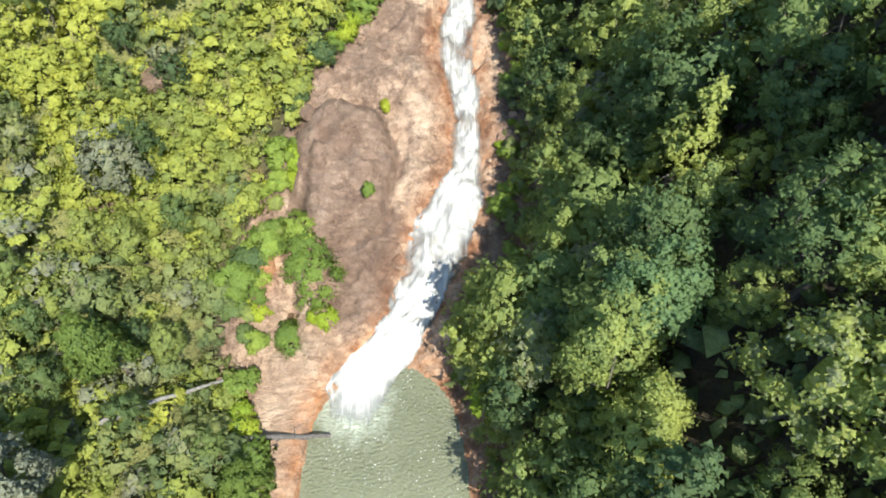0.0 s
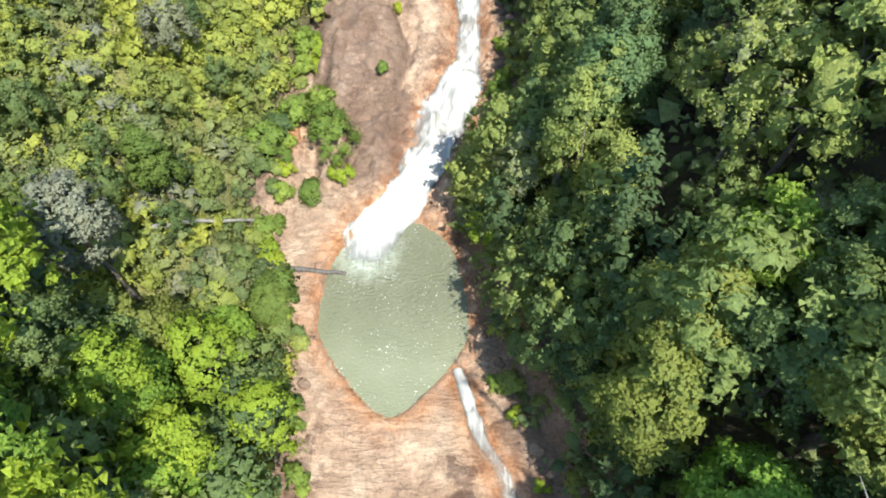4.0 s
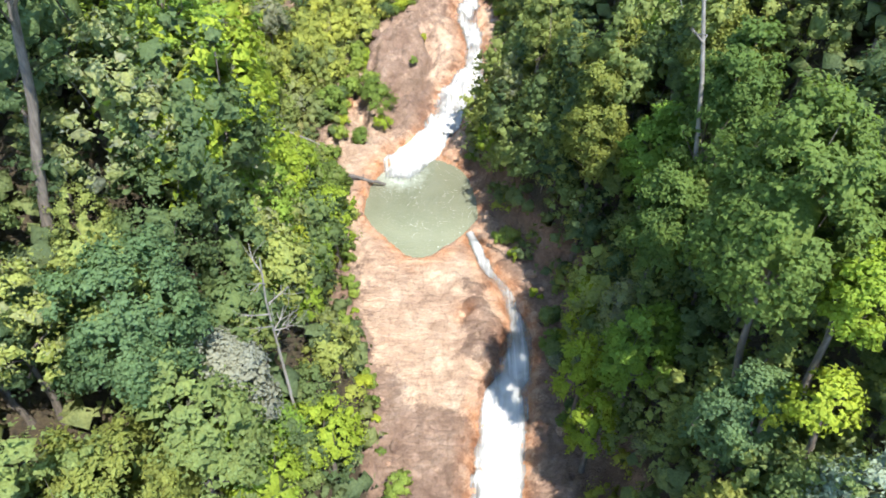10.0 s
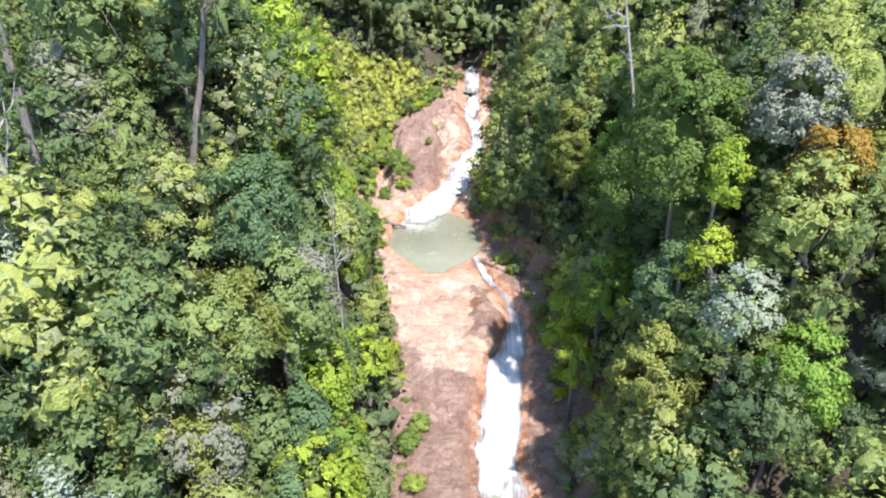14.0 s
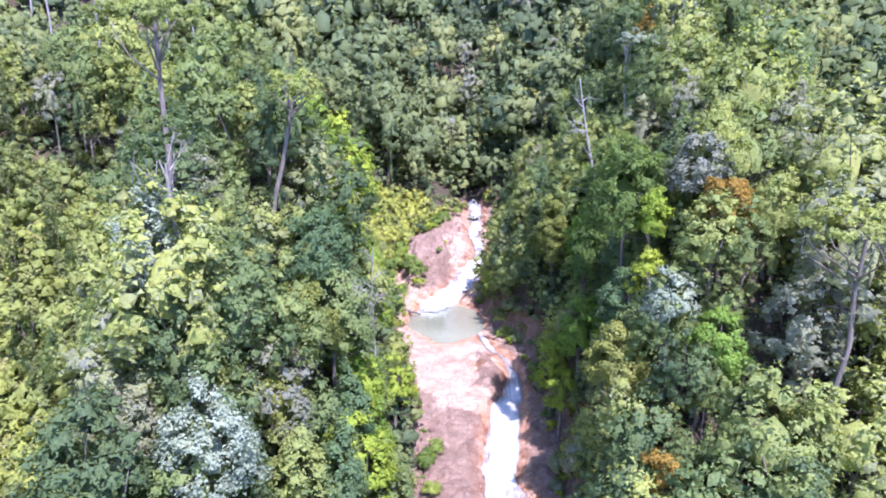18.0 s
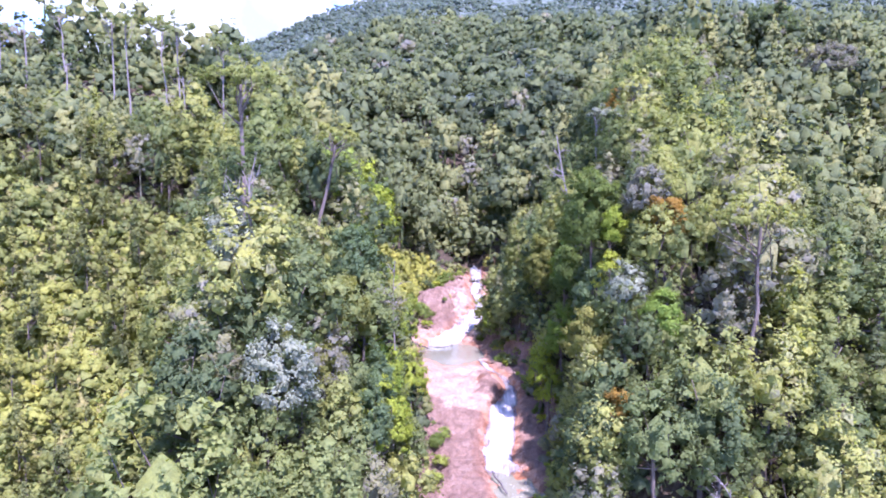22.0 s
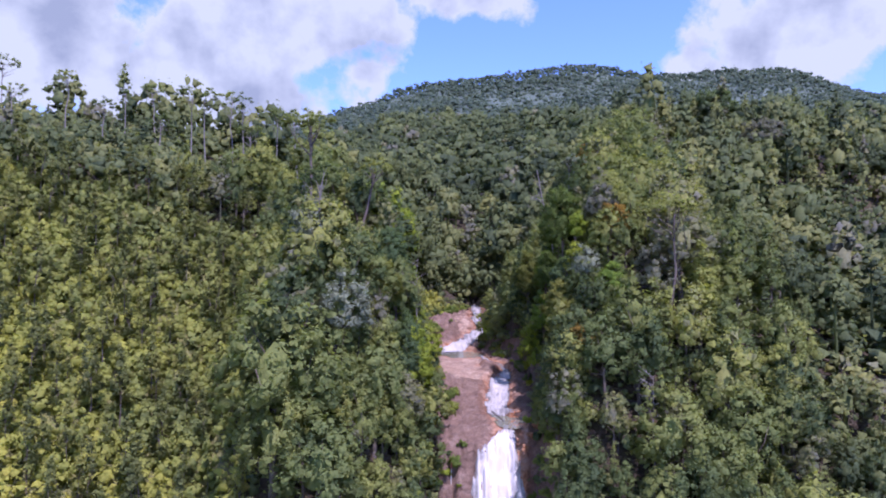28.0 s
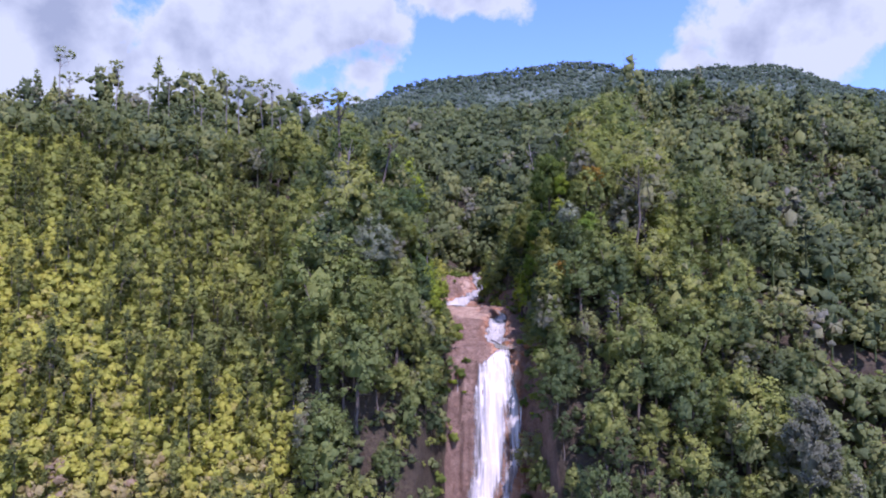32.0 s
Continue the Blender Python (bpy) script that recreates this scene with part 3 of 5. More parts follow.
def build_ground():
    xs = graded(-8.0, 17.0, 0.28, -70, 80, 2.2, -2500, 2500)
    ys = graded(-56.0, 41.0, 0.28, -90, 130, 2.5, -2500, 3000)
    ys = np.union1d(ys, np.arange(-54, -45.5, 0.11))
    X, Y = np.meshgrid(xs, ys)
    z, dl, dr = land(X, Y)
    away = np.maximum(dl, dr)
    rock = 1 - step(-0.3, 1.6, away)
    rock = np.maximum(rock, (1 - step(1.5, 4.0, dr)) * step(-0.5, 0.5, dr) * 0.72)
    rock = np.where(Y > 44, 0, rock)
    near = np.minimum(np.abs(X - fall_x(Y)) - fall_w(Y) + 40 * (Y < 2), np.abs(X - chute_x(Y)) - chute_w(Y) + 40 * (Y > -7))
    near = np.minimum(near, np.abs(pool_ring(X, Y) - 1) * 5)
    stain = np.clip(1 - near / 1.5, 0, 1)
    stain = np.maximum(stain, np.exp(-((X + 4.4) / 1.2) ** 2 - ((Y - 10.6) / 1.6) ** 2))
    stain = np.maximum(stain, np.exp(-((X - 7.5) / 0.9) ** 2 - ((Y + 16.6) / 1.1) ** 2))
    r = dome(X, Y)
    # the 0.35 ring puts the shade of the dome's crevice into the colour
    weather_shade = 0.22 * (1 - step(0.85, 1.08, r)) + 0.35 * np.exp(-((r - 1.0) / 0.07) ** 2)
    r = np.sqrt(((X - 2.0) / 2.6) ** 2 + ((Y - 9.5 - 0.6 * X) / 4.5) ** 2)
    weather_shade = np.maximum(weather_shade, 0.27 * (1 - step(0.8, 1.2, r)))
    r = np.sqrt(((X - 2.5) / 4.5) ** 2 + ((Y - 28) / 5.0) ** 2)
    weather_shade = np.maximum(weather_shade, 0.16 * (1 - step(0.7, 1.2, r)))
    r = bulge(X, Y)
    weather_shade = weather_shade + 0.32 * (1 - step(0.7, 1.2, r))
    r = np.sqrt(((X - 5.0) / 3.0) ** 2 + ((Y + 26.2) / 1.9) ** 2)
    weather_shade = weather_shade + 0.4 * (1 - step(0.7, 1.2, r))
    r = np.sqrt(((X + 0.7) / 1.1) ** 2 + ((Y + 19.6) / 1.7) ** 2)
    weather_shade = weather_shade + 0.35 * (1 - step(0.8, 1.2, r))
    weather_shade = weather_shade + 0.1 * step(4, 8, Y) + 0.34 * (1 - step(0.8, 3.4, -dl)) * step(10, 14, -Y) + 0.4 * step(0.0, 1.6, X - chute_x(Y) - chute_w(Y) * 0.9) * step(9, 12, -Y)
    weather_shade = weather_shade + 0.45 * step(26.5, 30, -Y) * (1 - step(6, 8.5, X)) + 0.0 * Y + 0.3 * step(-2.0, 0.3, dr) + 0.15 * step(-2.0, 0.0, dl)
    grass = step(0, 4, -25 - 0.25 * (Y + 40) - X) * step(0, 5, -14 - 0.12 * (X + 50) - Y) + 0.9 * step(0.5, 3, dl) * step(-9, -4, Y) * (1 - step(30, 36, Y)) * step(-26, -20, X)
    ob = new("ground", mesh_from("ground", np.stack([X, Y, z], -1).reshape(-1, 3), grid_faces(len(xs), len(ys)), GROUND,
                                 {"rock": rock.ravel(), "stain": stain.ravel(), "weather_shade": weather_shade.ravel(), "grass": np.clip(grass, 0, 1).ravel(), "far": step(110, 180, Y).ravel()}))
    tagged(ob, "pink granite stream bed and leaf-littered jungle slopes", "ground", kind="structure")


build_ground()


def height(x, y):
    return float(land(np.array([float(x)]), np.array([float(y)]))[0][0])


# ---- water ----
def pool_sheet(name, cx, cy, rx, ry, z, label, mat=None):
    rings, around = 14, 64
    vs, fs = [(cx, cy, z)], []
    for r in range(1, rings + 1):
        for a in range(around):
            t = 2 * math.pi * a / around
            k = r / rings
            c, s = math.cos(t), math.sin(t)
            q = (abs(c) ** 2.3 + abs(s) ** 2.3) ** (-1 / 2.3)
            vs.append((cx + rx * k * q * c, cy + ry * k * q * s, z))
    for r in range(rings):
        for a in range(around):
            b = (a + 1) % around
            if r == 0:
                fs.append((0, 1 + a, 1 + b, 1 + b))
            else:
                o, i = 1 + r * around, 1 + (r - 1) * around
                fs.append((i + a, o + a, o + b, i + b))
    me = bpy.data.meshes.new(name)
    me.from_pydata(vs, [], [tuple(dict.fromkeys(f)) for f in fs])
    me.materials.append(mat or POOL)
    return tagged(new(name, me), label, "water", kind="structure")


pool_sheet("water_pool", 3.7, -3.0, 5.7, 8.0, 0.0, "still olive-green pool between granite slabs")
pool_sheet("water_plunge_pool", 11.0, -38.0, 3.2, 6.0, -4.75, "small grey-green pool above the tall fall")
pool_sheet("water_side_pool", -2.7, 7.8, 1.3, 2.6, 1.05, "small dark side pool among boulders", DARK_POOL)
pool_sheet("water_headwater", 8.8, 45.0, 2.4, 9.0, 5.75, "brown shallow water above the falls")


def cascade(name, label, ys, cx, half, lift, foam, hang=None, across=28, floor=-99, thin=lambda u, y: 0, mat=None):
    """A sheet of white water that follows the rock; hang: heights of its own, where it falls free."""
    ys = np.asarray(ys)
    u = np.linspace(-1, 1, across)
    U, Y = np.meshgrid(u, ys)
    X = cx(Y) + half(Y) * U * (1 + 0.14 * fbm(Y * 0.5, U * 0 + np.sign(U) * 3, 3, 71))
    z = (np.maximum(land(X, Y)[0], floor) if hang is None else hang(X, Y)) + lift
    z = z + lift * 0.8 * (1 - U ** 2) + 0.06 * fbm(X * 1.6, Y * 0.9, 4, 81) - 0.25 * np.abs(U) ** 6
    dz = np.gradient(z[:, across // 2])
    dy = np.gradient(ys)
    along = np.cumsum(np.hypot(dz, dy))
    A = np.repeat(along[:, None], across, 1)
    F = foam(Y) - 0.42 * np.abs(U) ** 3 - thin(U, Y) + 0.16 * fbm(X * 0.5, Y * 0.35, 3, 91)
    ob = new(name, mesh_from(name, np.stack([X, Y, z], -1).reshape(-1, 3), grid_faces(across, len(ys)), mat or FOAM,
                             {"across": X.ravel(), "along": A.ravel(), "foam": F.ravel()}))
    return tagged(ob, label, "waterfall", kind="structure")


cascade("water_upper_fall", "white cascade sliding down pink granite into the pool", np.arange(46, -0.6, -0.2), fall_x, fall_w, 0.22,
        table([(-0.6, -0.3), (0.6, 0.0), (2.0, 0.32), (4, 0.74), (8, 0.68), (11, 0.5), (14, 0.58), (20, 0.5), (22, 0.28), (24, 0.5), (27, 0.42), (40, 0.52), (44, 0.4), (46, 0.2)]), floor=-0.15)
cascade("water_middle_fall", "white chute of water beside the sunlit slab", np.arange(-7.3, -36.0, -0.2), chute_x, chute_w, 0.2,
        table([(-36, 0.2), (-33, 0.6), (-26, 0.68), (-22.5, 0.52), (-20, 0.38), (-16, 0.33), (-13.5, 0.34), (-12, 0.42), (-7, 0.45)]))
tall_x = table([(-60, 6.6), (-52, 6.4), (-50, 7.8), (-48, 8.2), (-46, 8.2), (-44, 9.6), (-42, 10.2)])
tall_w = table([(-60, 3.2), (-52, 3.0), (-50, 4.0), (-48, 3.8), (-46, 2.2), (-44, 1.1), (-42, 1.3)])
cascade("water_tall_fall", "tall white waterfall dropping over the cliff", np.concatenate([np.arange(-41.5, -45, -0.2), np.arange(-45, -58, -0.08)]), tall_x, tall_w, 0.3,
        table([(-58, 0.7), (-48, 0.6), (-46, 0.5), (-44.5, 0.42), (-42, 0.15)]), across=40, thin=lambda u, y: 0.5 * np.exp(-((u - 0.42) / 0.25) ** 2) * step(47, 48.6, -y), mat=SPRAY_LIT)


# ---- plants ----
def frame_of(d):
    """Two directions across each direction d."""
    a = np.where(np.abs(d[:, 2:3]) < 0.9, np.array([[0, 0, 1.0]]), np.array([[1.0, 0, 0]]))
    s = np.cross(d, a)
    s /= np.linalg.norm(s, axis=1, keepdims=True)
    return s, np.cross(d, s)


def unit(v):
    return v / np.maximum(np.linalg.norm(v, axis=1, keepdims=True), 1e-6)


def leaves(rng, at, out, size, slim=0.45, droop=0.25):
    """One pointed blade a leaf, at the places given, facing out and up."""
    n = len(at)
    normal = unit(out * 0.75 + np.array([0, 0, 0.55]) + rng.normal(0, 0.38, (n, 3)))
    s, t = frame_of(normal)
    turn = rng.uniform(0, 2 * np.pi, (n, 1))
    a = s * np.cos(turn) + t * np.sin(turn)
    b = np.cross(normal, a)
    k = size * rng.uniform(0.6, 1.35, (n, 1))
    tip = at + a * k - normal * k * droop
    l, r = at + b * k * slim - a * k * 0.9, at - b * k * slim - a * k * 0.9
    v = np.stack([l, r, tip], 1).reshape(-1, 3)
    f = np.arange(3 * n).reshape(n, 3)
    return v, np.column_stack([f, np.full(n, -1)])


def octahedron():
    v = np.array([(1, 0, 0), (0, 1, 0), (-1, 0, 0), (0, -1, 0), (0, 0, 1), (0, 0, -1.0)])
    f = np.array([(0, 1, 4, -1), (1, 2, 4, -1), (2, 3, 4, -1), (3, 0, 4, -1), (1, 0, 5, -1), (2, 1, 5, -1), (3, 2, 5, -1), (0, 3, 5, -1)])
    return v, f


TUFT = octahedron()


def tufts(rng, mid, cr, flat):
    """Ragged dense tufts of twigs and leaves, eight faces each, every one turned and pulled out of shape in its own way."""
    n, k = len(mid), len(TUFT[0])
    a, b = unit(rng.normal(0, 1, (n, 3))), rng.normal(0, 1, (n, 3))
    b = unit(b - a * (a * b).sum(1, keepdims=True))
    turn = np.stack([a, b, np.cross(a, b)], 1)
    v = np.einsum("ij,njk->nik", TUFT[0], turn)
    v = v * rng.uniform(0.5, 1.25, (n, k, 1)) * np.array([1, 1, flat]) * cr[:, None, None]
    f = (TUFT[1][None] + np.where(TUFT[1] >= 0, 1, 0)[None] * k * np.arange(n)[:, None, None]).reshape(-1, 4)
    return (v + mid[:, None]).reshape(-1, 3), f, unit(v.reshape(-1, 3))


def crown_cloud(rng, radius, tall, count, size, clumps, shape="dome", slim=0.7, heart=1):
    """A crown, its foot at the origin: ragged tufts with sprays of leaves on them, round a shaded heart.
    Gives the tufts' middles, the vertices, the faces and the directions in which the leaves catch the light."""
    ang = rng.uniform(0, 2 * np.pi, clumps)
    half = tall * 0.55
    skin = 3 * math.pi * (((radius * radius) ** 1.6 + 2 * (radius * half) ** 1.6) / 3) ** 0.625
    if shape == "cone":
        h = rng.uniform(0, 1, clumps) ** 0.8
        rr = radius * (1 - h) ** 0.75 * rng.uniform(0.45, 1, clumps)
        mid = np.stack([rr * np.cos(ang), rr * np.sin(ang), tall * h], 1)
        cr = 0.8 * math.sqrt(skin / clumps / math.pi) * (1.2 - 0.6 * h)
    elif shape == "umbrella":
        rr = radius * np.sqrt(rng.uniform(0, 1, clumps))
        mid = np.stack([rr * np.cos(ang), rr * np.sin(ang), tall * (0.75 - 0.35 * (rr / radius) ** 2) + rng.normal(0, tall * 0.13, clumps)], 1)
        cr = 0.62 * math.sqrt(2 * radius ** 2 / clumps) * rng.uniform(0.7, 1.3, clumps)
    else:
        d = unit(rng.normal(0, 1, (clumps, 3)))
        d[:, 2] = np.abs(d[:, 2]) * 1.15 - 0.3
        d = unit(d)
        bumps = 1 + 0.14 * np.sin(3 * ang[0] + 4.8 * d[:, 0] + 3.1 * d[:, 1] + 4 * d[:, 2]) + 0.10 * np.sin(7 * d[:, 0] + 6 * d[:, 1] + ang[1] * 3 + 5 * d[:, 2])
        mid = d * np.array([radius, radius, half]) * (rng.uniform(0.74, 0.95, clumps) * bumps)[:, None]
        mid[:, 2] += tall * 0.42
        mid[:, :2] *= 1 + 0.15 * rng.normal(0, 1, (1, 2))
        cr = 0.95 * math.sqrt(skin / clumps / math.pi) * rng.uniform(0.65, 1.35, clumps)
    flat = 0.62 if shape == "umbrella" else 0.85
    w = cr ** 2
    count, size = int(count * 2.1), size * 0.8
    pick = rng.choice(clumps, count, p=w / w.sum())
    o = unit(rng.normal(0, 1, (count, 3)) + np.array([0, 0, 0.35]))
    at = mid[pick] + o * cr[pick, None] * rng.uniform(0.45, 1.25, (count, 1)) * np.array([1, 1, flat])
    box = np.array([radius, radius, half])
    foot = np.array([0, 0, tall * 0.36])
    out = unit((at - foot) / box)
    v, f = leaves(rng, at, unit(o + 0.7 * out), size, slim)
    soft = np.repeat(unit(0.4 * o + 0.85 * out + np.array([0, 0, 0.1]) + rng.normal(0, 0.2, (count, 3))), 3, 0)
    tv, tf, to = tufts(rng, mid * np.array([0.94, 0.94, 0.98]), cr * 0.72, flat)
    pieces, ns = [(v, f), (tv, tf)], [soft, unit(0.45 * to + 0.85 * unit((tv - foot) / box))]
    if heart is not None and shape == "dome":
        cv, cf = core(rng, radius, tall, heart, 0, 0.37)
        pieces.append((cv, cf))
        ns.append(unit((cv - foot) / box))
    v, f = joined(pieces)
    return mid, v, f, np.concatenate(ns)


def core(rng, radius, tall, detail, foot=0.0, size=0.62):
    """The shaded leafy heart of a crown: a lumpy rounded form without its underside."""
    bm = bmesh.new()
    bmesh.ops.create_icosphere(bm, subdivisions=max(detail, 1), radius=1.0)
    off = Vector(rng.uniform(-40, 40, 3))
    if not detail:
        bm.free()
        bm = bmesh.new()
        ring = [bm.verts.new((math.cos(a * math.pi / 3), math.sin(a * math.pi / 3), -0.35)) for a in range(6)]
        mid = [bm.verts.new((0.78 * math.cos((a + 0.5) * math.pi / 3), 0.78 * math.sin((a + 0.5) * math.pi / 3), 0.55)) for a in range(6)]
        top = bm.verts.new((0.1, 0.05, 0.98))
        for a in range(6):
            b = (a + 1) % 6
            bm.faces.new((ring[a], ring[b], mid[a]))
            bm.faces.new((ring[b], mid[b], mid[a]))
            bm.faces.new((mid[a], mid[b], top))
    bmesh.ops.delete(bm, geom=[v for v in bm.verts if v.co.z < -0.62], context="VERTS")
    for v in bm.verts:
        d = v.co.normalized()
        v.co = d * min(1 + 0.26 * noise.noise(d * 1.8 + off) + 0.26 * noise.noise(d * 4.1 + off), 0.98)
    bm.verts.index_update()
    bm.verts.ensure_lookup_table()
    v = np.array([p.co[:] for p in bm.verts]) * np.array([radius * size, radius * size, tall * 0.55 * size]) + np.array([0, 0, foot + tall * 0.45])
    tri = np.array([[q.index for q in p.verts] + [-1] for p in bm.faces])
    bm.free()
    return v, tri


def tube(points, radii, sides=6):
    pts = np.asarray(points, float)
    d = unit(np.gradient(pts, axis=0))
    s, t = frame_of(d)
    vs, fs = [], []
    for i in range(len(pts)):
        for k in range(sides):
            a = 2 * math.pi * k / sides
            vs.append(pts[i] + radii[i] * (s[i] * math.cos(a) + t[i] * math.sin(a)))
    for i in range(len(pts) - 1):
        for k in range(sides):
            a, b = i * sides + k, i * sides + (k + 1) % sides
            fs.append((a, b, b + sides, a + sides))
    return np.array(vs), np.array(fs)


def joined(pieces):
    vs, fs, o = [], [], 0
    for v, f in pieces:
        vs.append(v)
        fs.append(np.where(f >= 0, f + o, -1))
        o += len(v)
    return np.concatenate(vs), np.concatenate(fs)


def trunk_shape(rng, tall, girth, lean, limbs_to, fork=0.75):
    n = 6
    h = np.linspace(-0.5, tall, n)
    bend = rng.normal(0, 0.035 * tall, (n, 2)).cumsum(0) * 0.4
    bend[:2] = 0
    pts = np.column_stack([lean[0] * np.maximum(h, 0) + bend[:, 0], lean[1] * np.maximum(h, 0) + bend[:, 1], h])
    pieces = [tube(pts, np.linspace(girth, girth * 0.45, n) * np.array([1.35] + [1] * (n - 1)), 6)]
    top = pts[-1]
    for m in limbs_to:
        a = pts[-2] + (top - pts[-2]) * rng.uniform(0, 1)
        mid = (a + m) / 2 + rng.normal(0, 0.12, 3) * np.linalg.norm(m - a)
        mid[2] -= 0.08 * np.linalg.norm(m - a)
        pieces.append(tube([a, mid, m], [girth * 0.3, girth * 0.18, girth * 0.06], 4))
    return joined(pieces), top


def rounded(me, normals):
    """Shade the leaves of a clump together, as a rounded mass."""
    me.normals_split_custom_set_from_vertices(np.asarray(normals, np.float32))
    return me


def part(name, me, parent, label=""):
    ob = new(name, me)
    ob.parent = parent
    if label:
        ob["label"] = label
    return ob


def tree(name, seed, at, tall, radius, crown_tall, count, size, clumps, shape, leaf, bark, label, group="", slim=0.8, lean=(0, 0), girth=None, bare=0, category="tree", base=0.3):
    """A tree: Empty at its foot, trunk with limbs, crown."""
    rng = np.random.default_rng(seed)
    root = new(name)
    root.location = at
    mid, v, f, soft = crown_cloud(rng, radius, crown_tall, count, size, clumps, shape, slim)
    stem = max(tall - crown_tall * (1 - base), 0.4)
    shift = np.array([lean[0] * stem, lean[1] * stem, tall - crown_tall])
    pick = mid[rng.permutation(len(mid))[: min(len(mid), 5 if shape != "umbrella" else 9)]] + shift
    (tv, tf), top = trunk_shape(rng, stem, girth or min(0.022 * tall + 0.05, 0.24), lean, pick)
    v = v + shift
    part("trunk", mesh_from("trunk", tv, tf, bark), root)
    part("crown", rounded(mesh_from("crown", v, f, leaf), soft), root)
    return tagged(root, label, category, group)


def placed(x, y, size=1.0, turn=0.0, tilt=(0, 0), sink=0.15):
    return pose(x, y, height(x, y) - sink, tilt[0], tilt[1], turn) @ Matrix.Scale(size, 4)


def zone(x, y, z, dl, dr):
    """What grows at a place: bare rock, low scrub, bushes of the left bank, or forest."""
    scrub = (x < -25 - 0.25 * (y + 40)) & (y < -16 - 0.12 * (x + 50)) & (y > -110)
    bushes = (dl > 0.2) & (dl < 20) & (y > -8) & (y < 34) & (x > -24)
    edge = ((dl > 0.0) & (dl < 2.2) & (y > -64)) | ((dr > 0.6) & (dr < 1.8) & (y > -64))
    bare = (np.maximum(dl, dr) < 0.6) & (y < 46)
    return np.where(bare, 0, np.where(scrub, 1, np.where(bushes, 2, np.where(edge, 3, 4))))


def scatter(x0, x1, y0, y1, gap, seed):
    rng = np.random.default_rng(seed)
    xs, ys = np.meshgrid(np.arange(x0, x1, gap), np.arange(y0, y1, gap))
    xs = xs + (np.arange(xs.shape[0]) % 2)[:, None] * gap * 0.5
    x = xs.ravel() + rng.uniform(-0.48, 0.48, xs.size) * gap
    y = ys.ravel() + rng.uniform(-0.48, 0.48, xs.size) * gap
    z, dl, dr = land(x, y)
    return x, y, z, dl, dr, zone(x, y, z, dl, dr), rng


def seen(x, y):
    """Within the wedge that the valley opens towards the downstream side."""
    return np.abs(x - 4) < 0.72 * (y + 160) + 8


GREEN_TREE = "dense green broadleaf tree on the steep gorge slope"
SLIM_TREE = "slender dark green tree with a pointed crown"
protos = {}


def grow(kind, k, x, y, size, turn, make):
    """The first of a kind is built, the others are copies."""
    key = (kind, k)
    if key not in protos:
        protos[key] = make(k)
        protos[key].matrix_basis = placed(x, y, size, turn)
        return protos[key]
    return copy_thing(protos[key], placed(x, y, size, turn))


TALL = {"broad": (11.0, 12.5, 11.8, 13.0, 10.5, 12.2, 12.8, 11.4), "spread": (12.0, 13.5, 11.5, 14.0), "slim": (12.0, 10.5, 13.5, 9.8), "light": (10.0, 9.0, 11.0, 9.5)}


def make_broad(k):
    tall = TALL["broad"][k]
    radius = (2.5, 2.9, 2.4, 2.6, 2.7, 2.3, 3.0, 2.5)[k]
    size = (0.135, 0.145, 0.15, 0.13, 0.155, 0.125, 0.145, 0.14)[k]
    n = (1120, 1170, 1040, 1200, 1000, 1200, 1250, 1120)[k]
    return tree("broadleaf_tree", 100 + k, (0, 0, 0), tall, radius, tall * 0.8, int(n * 0.95), size * 0.95, (84, 94, 78, 92, 80, 80, 98, 84)[k], "dome", LEAF, BARK, GREEN_TREE, "broadleaf forest trees")


def make_light(k):
    tall = TALL["light"][k]
    return tree("light_green_tree", 270 + k, (0, 0, 0), tall, (2.4, 2.1, 2.6, 2.2)[k], tall * 0.82, (1000, 900, 1050, 900)[k], 0.13, (82, 74, 88, 74)[k], "dome", (LEAF_BRIGHT, LEAF_LIME, LEAF_BRIGHT, LEAF_LIME)[k], BARK, "light yellow-green tree on the sunlit bank", "light green trees on the left bank")


def make_spread(k):
    tall = TALL["spread"][k]
    return tree("fine_leaved_tree", 250 + k, (0, 0, 0), tall, (2.6, 2.8, 2.4, 2.5)[k], tall * 0.74, (1250, 1300, 1200, 1250)[k], 0.13, (88, 98, 80, 90)[k], "dome", LEAF, BARK, "fine-leaved olive green tree on the gorge slope", "fine-leaved forest trees", slim=0.65)


def make_slim(k):
    tall = TALL["slim"][k]
    return tree("slender_tree", 200 + k, (0, 0, 0), tall, (1.9, 1.7, 2.1, 1.8)[k], tall * 0.82, (900, 840, 940, 800)[k], 0.135, (60, 54, 68, 50)[k], "cone", LEAF, BARK, SLIM_TREE, "slender forest trees")


def canopy(dl, dr, y):
    """How tall the forest stands: low at the brink of the gorge, tall on the slopes."""
    right = np.interp(dr, (0, 2.0, 4.5, 9, 14, 22, 40), (3.0, 5.5, 9.5, 9.5, 11.0, 13.0, 12.0))
    left = np.interp(dl, (0, 2.5, 4, 7, 20, 40), (4.0, 5.0, 8.5, 12.5, 14.0, 11.0))
    return np.where(dr > dl, right, left * (1 - 0.5 * step(22, 34, dl) * step(-14, -4, y)))


def make_sapling(k):
    tall = (5.6, 6.8, 4.8, 7.6)[k]
    return tree("sapling", 300 + k, (0, 0, 0), tall, (0.85, 1.0, 0.9, 1.0)[k], tall * 0.72, (230, 280, 200, 300)[k], 0.13, (24, 30, 20, 32)[k], "cone", LEAF_SAPLING, BARK, "thin young tree standing in yellow-green scrub", "saplings on the scrub slope", girth=0.06)


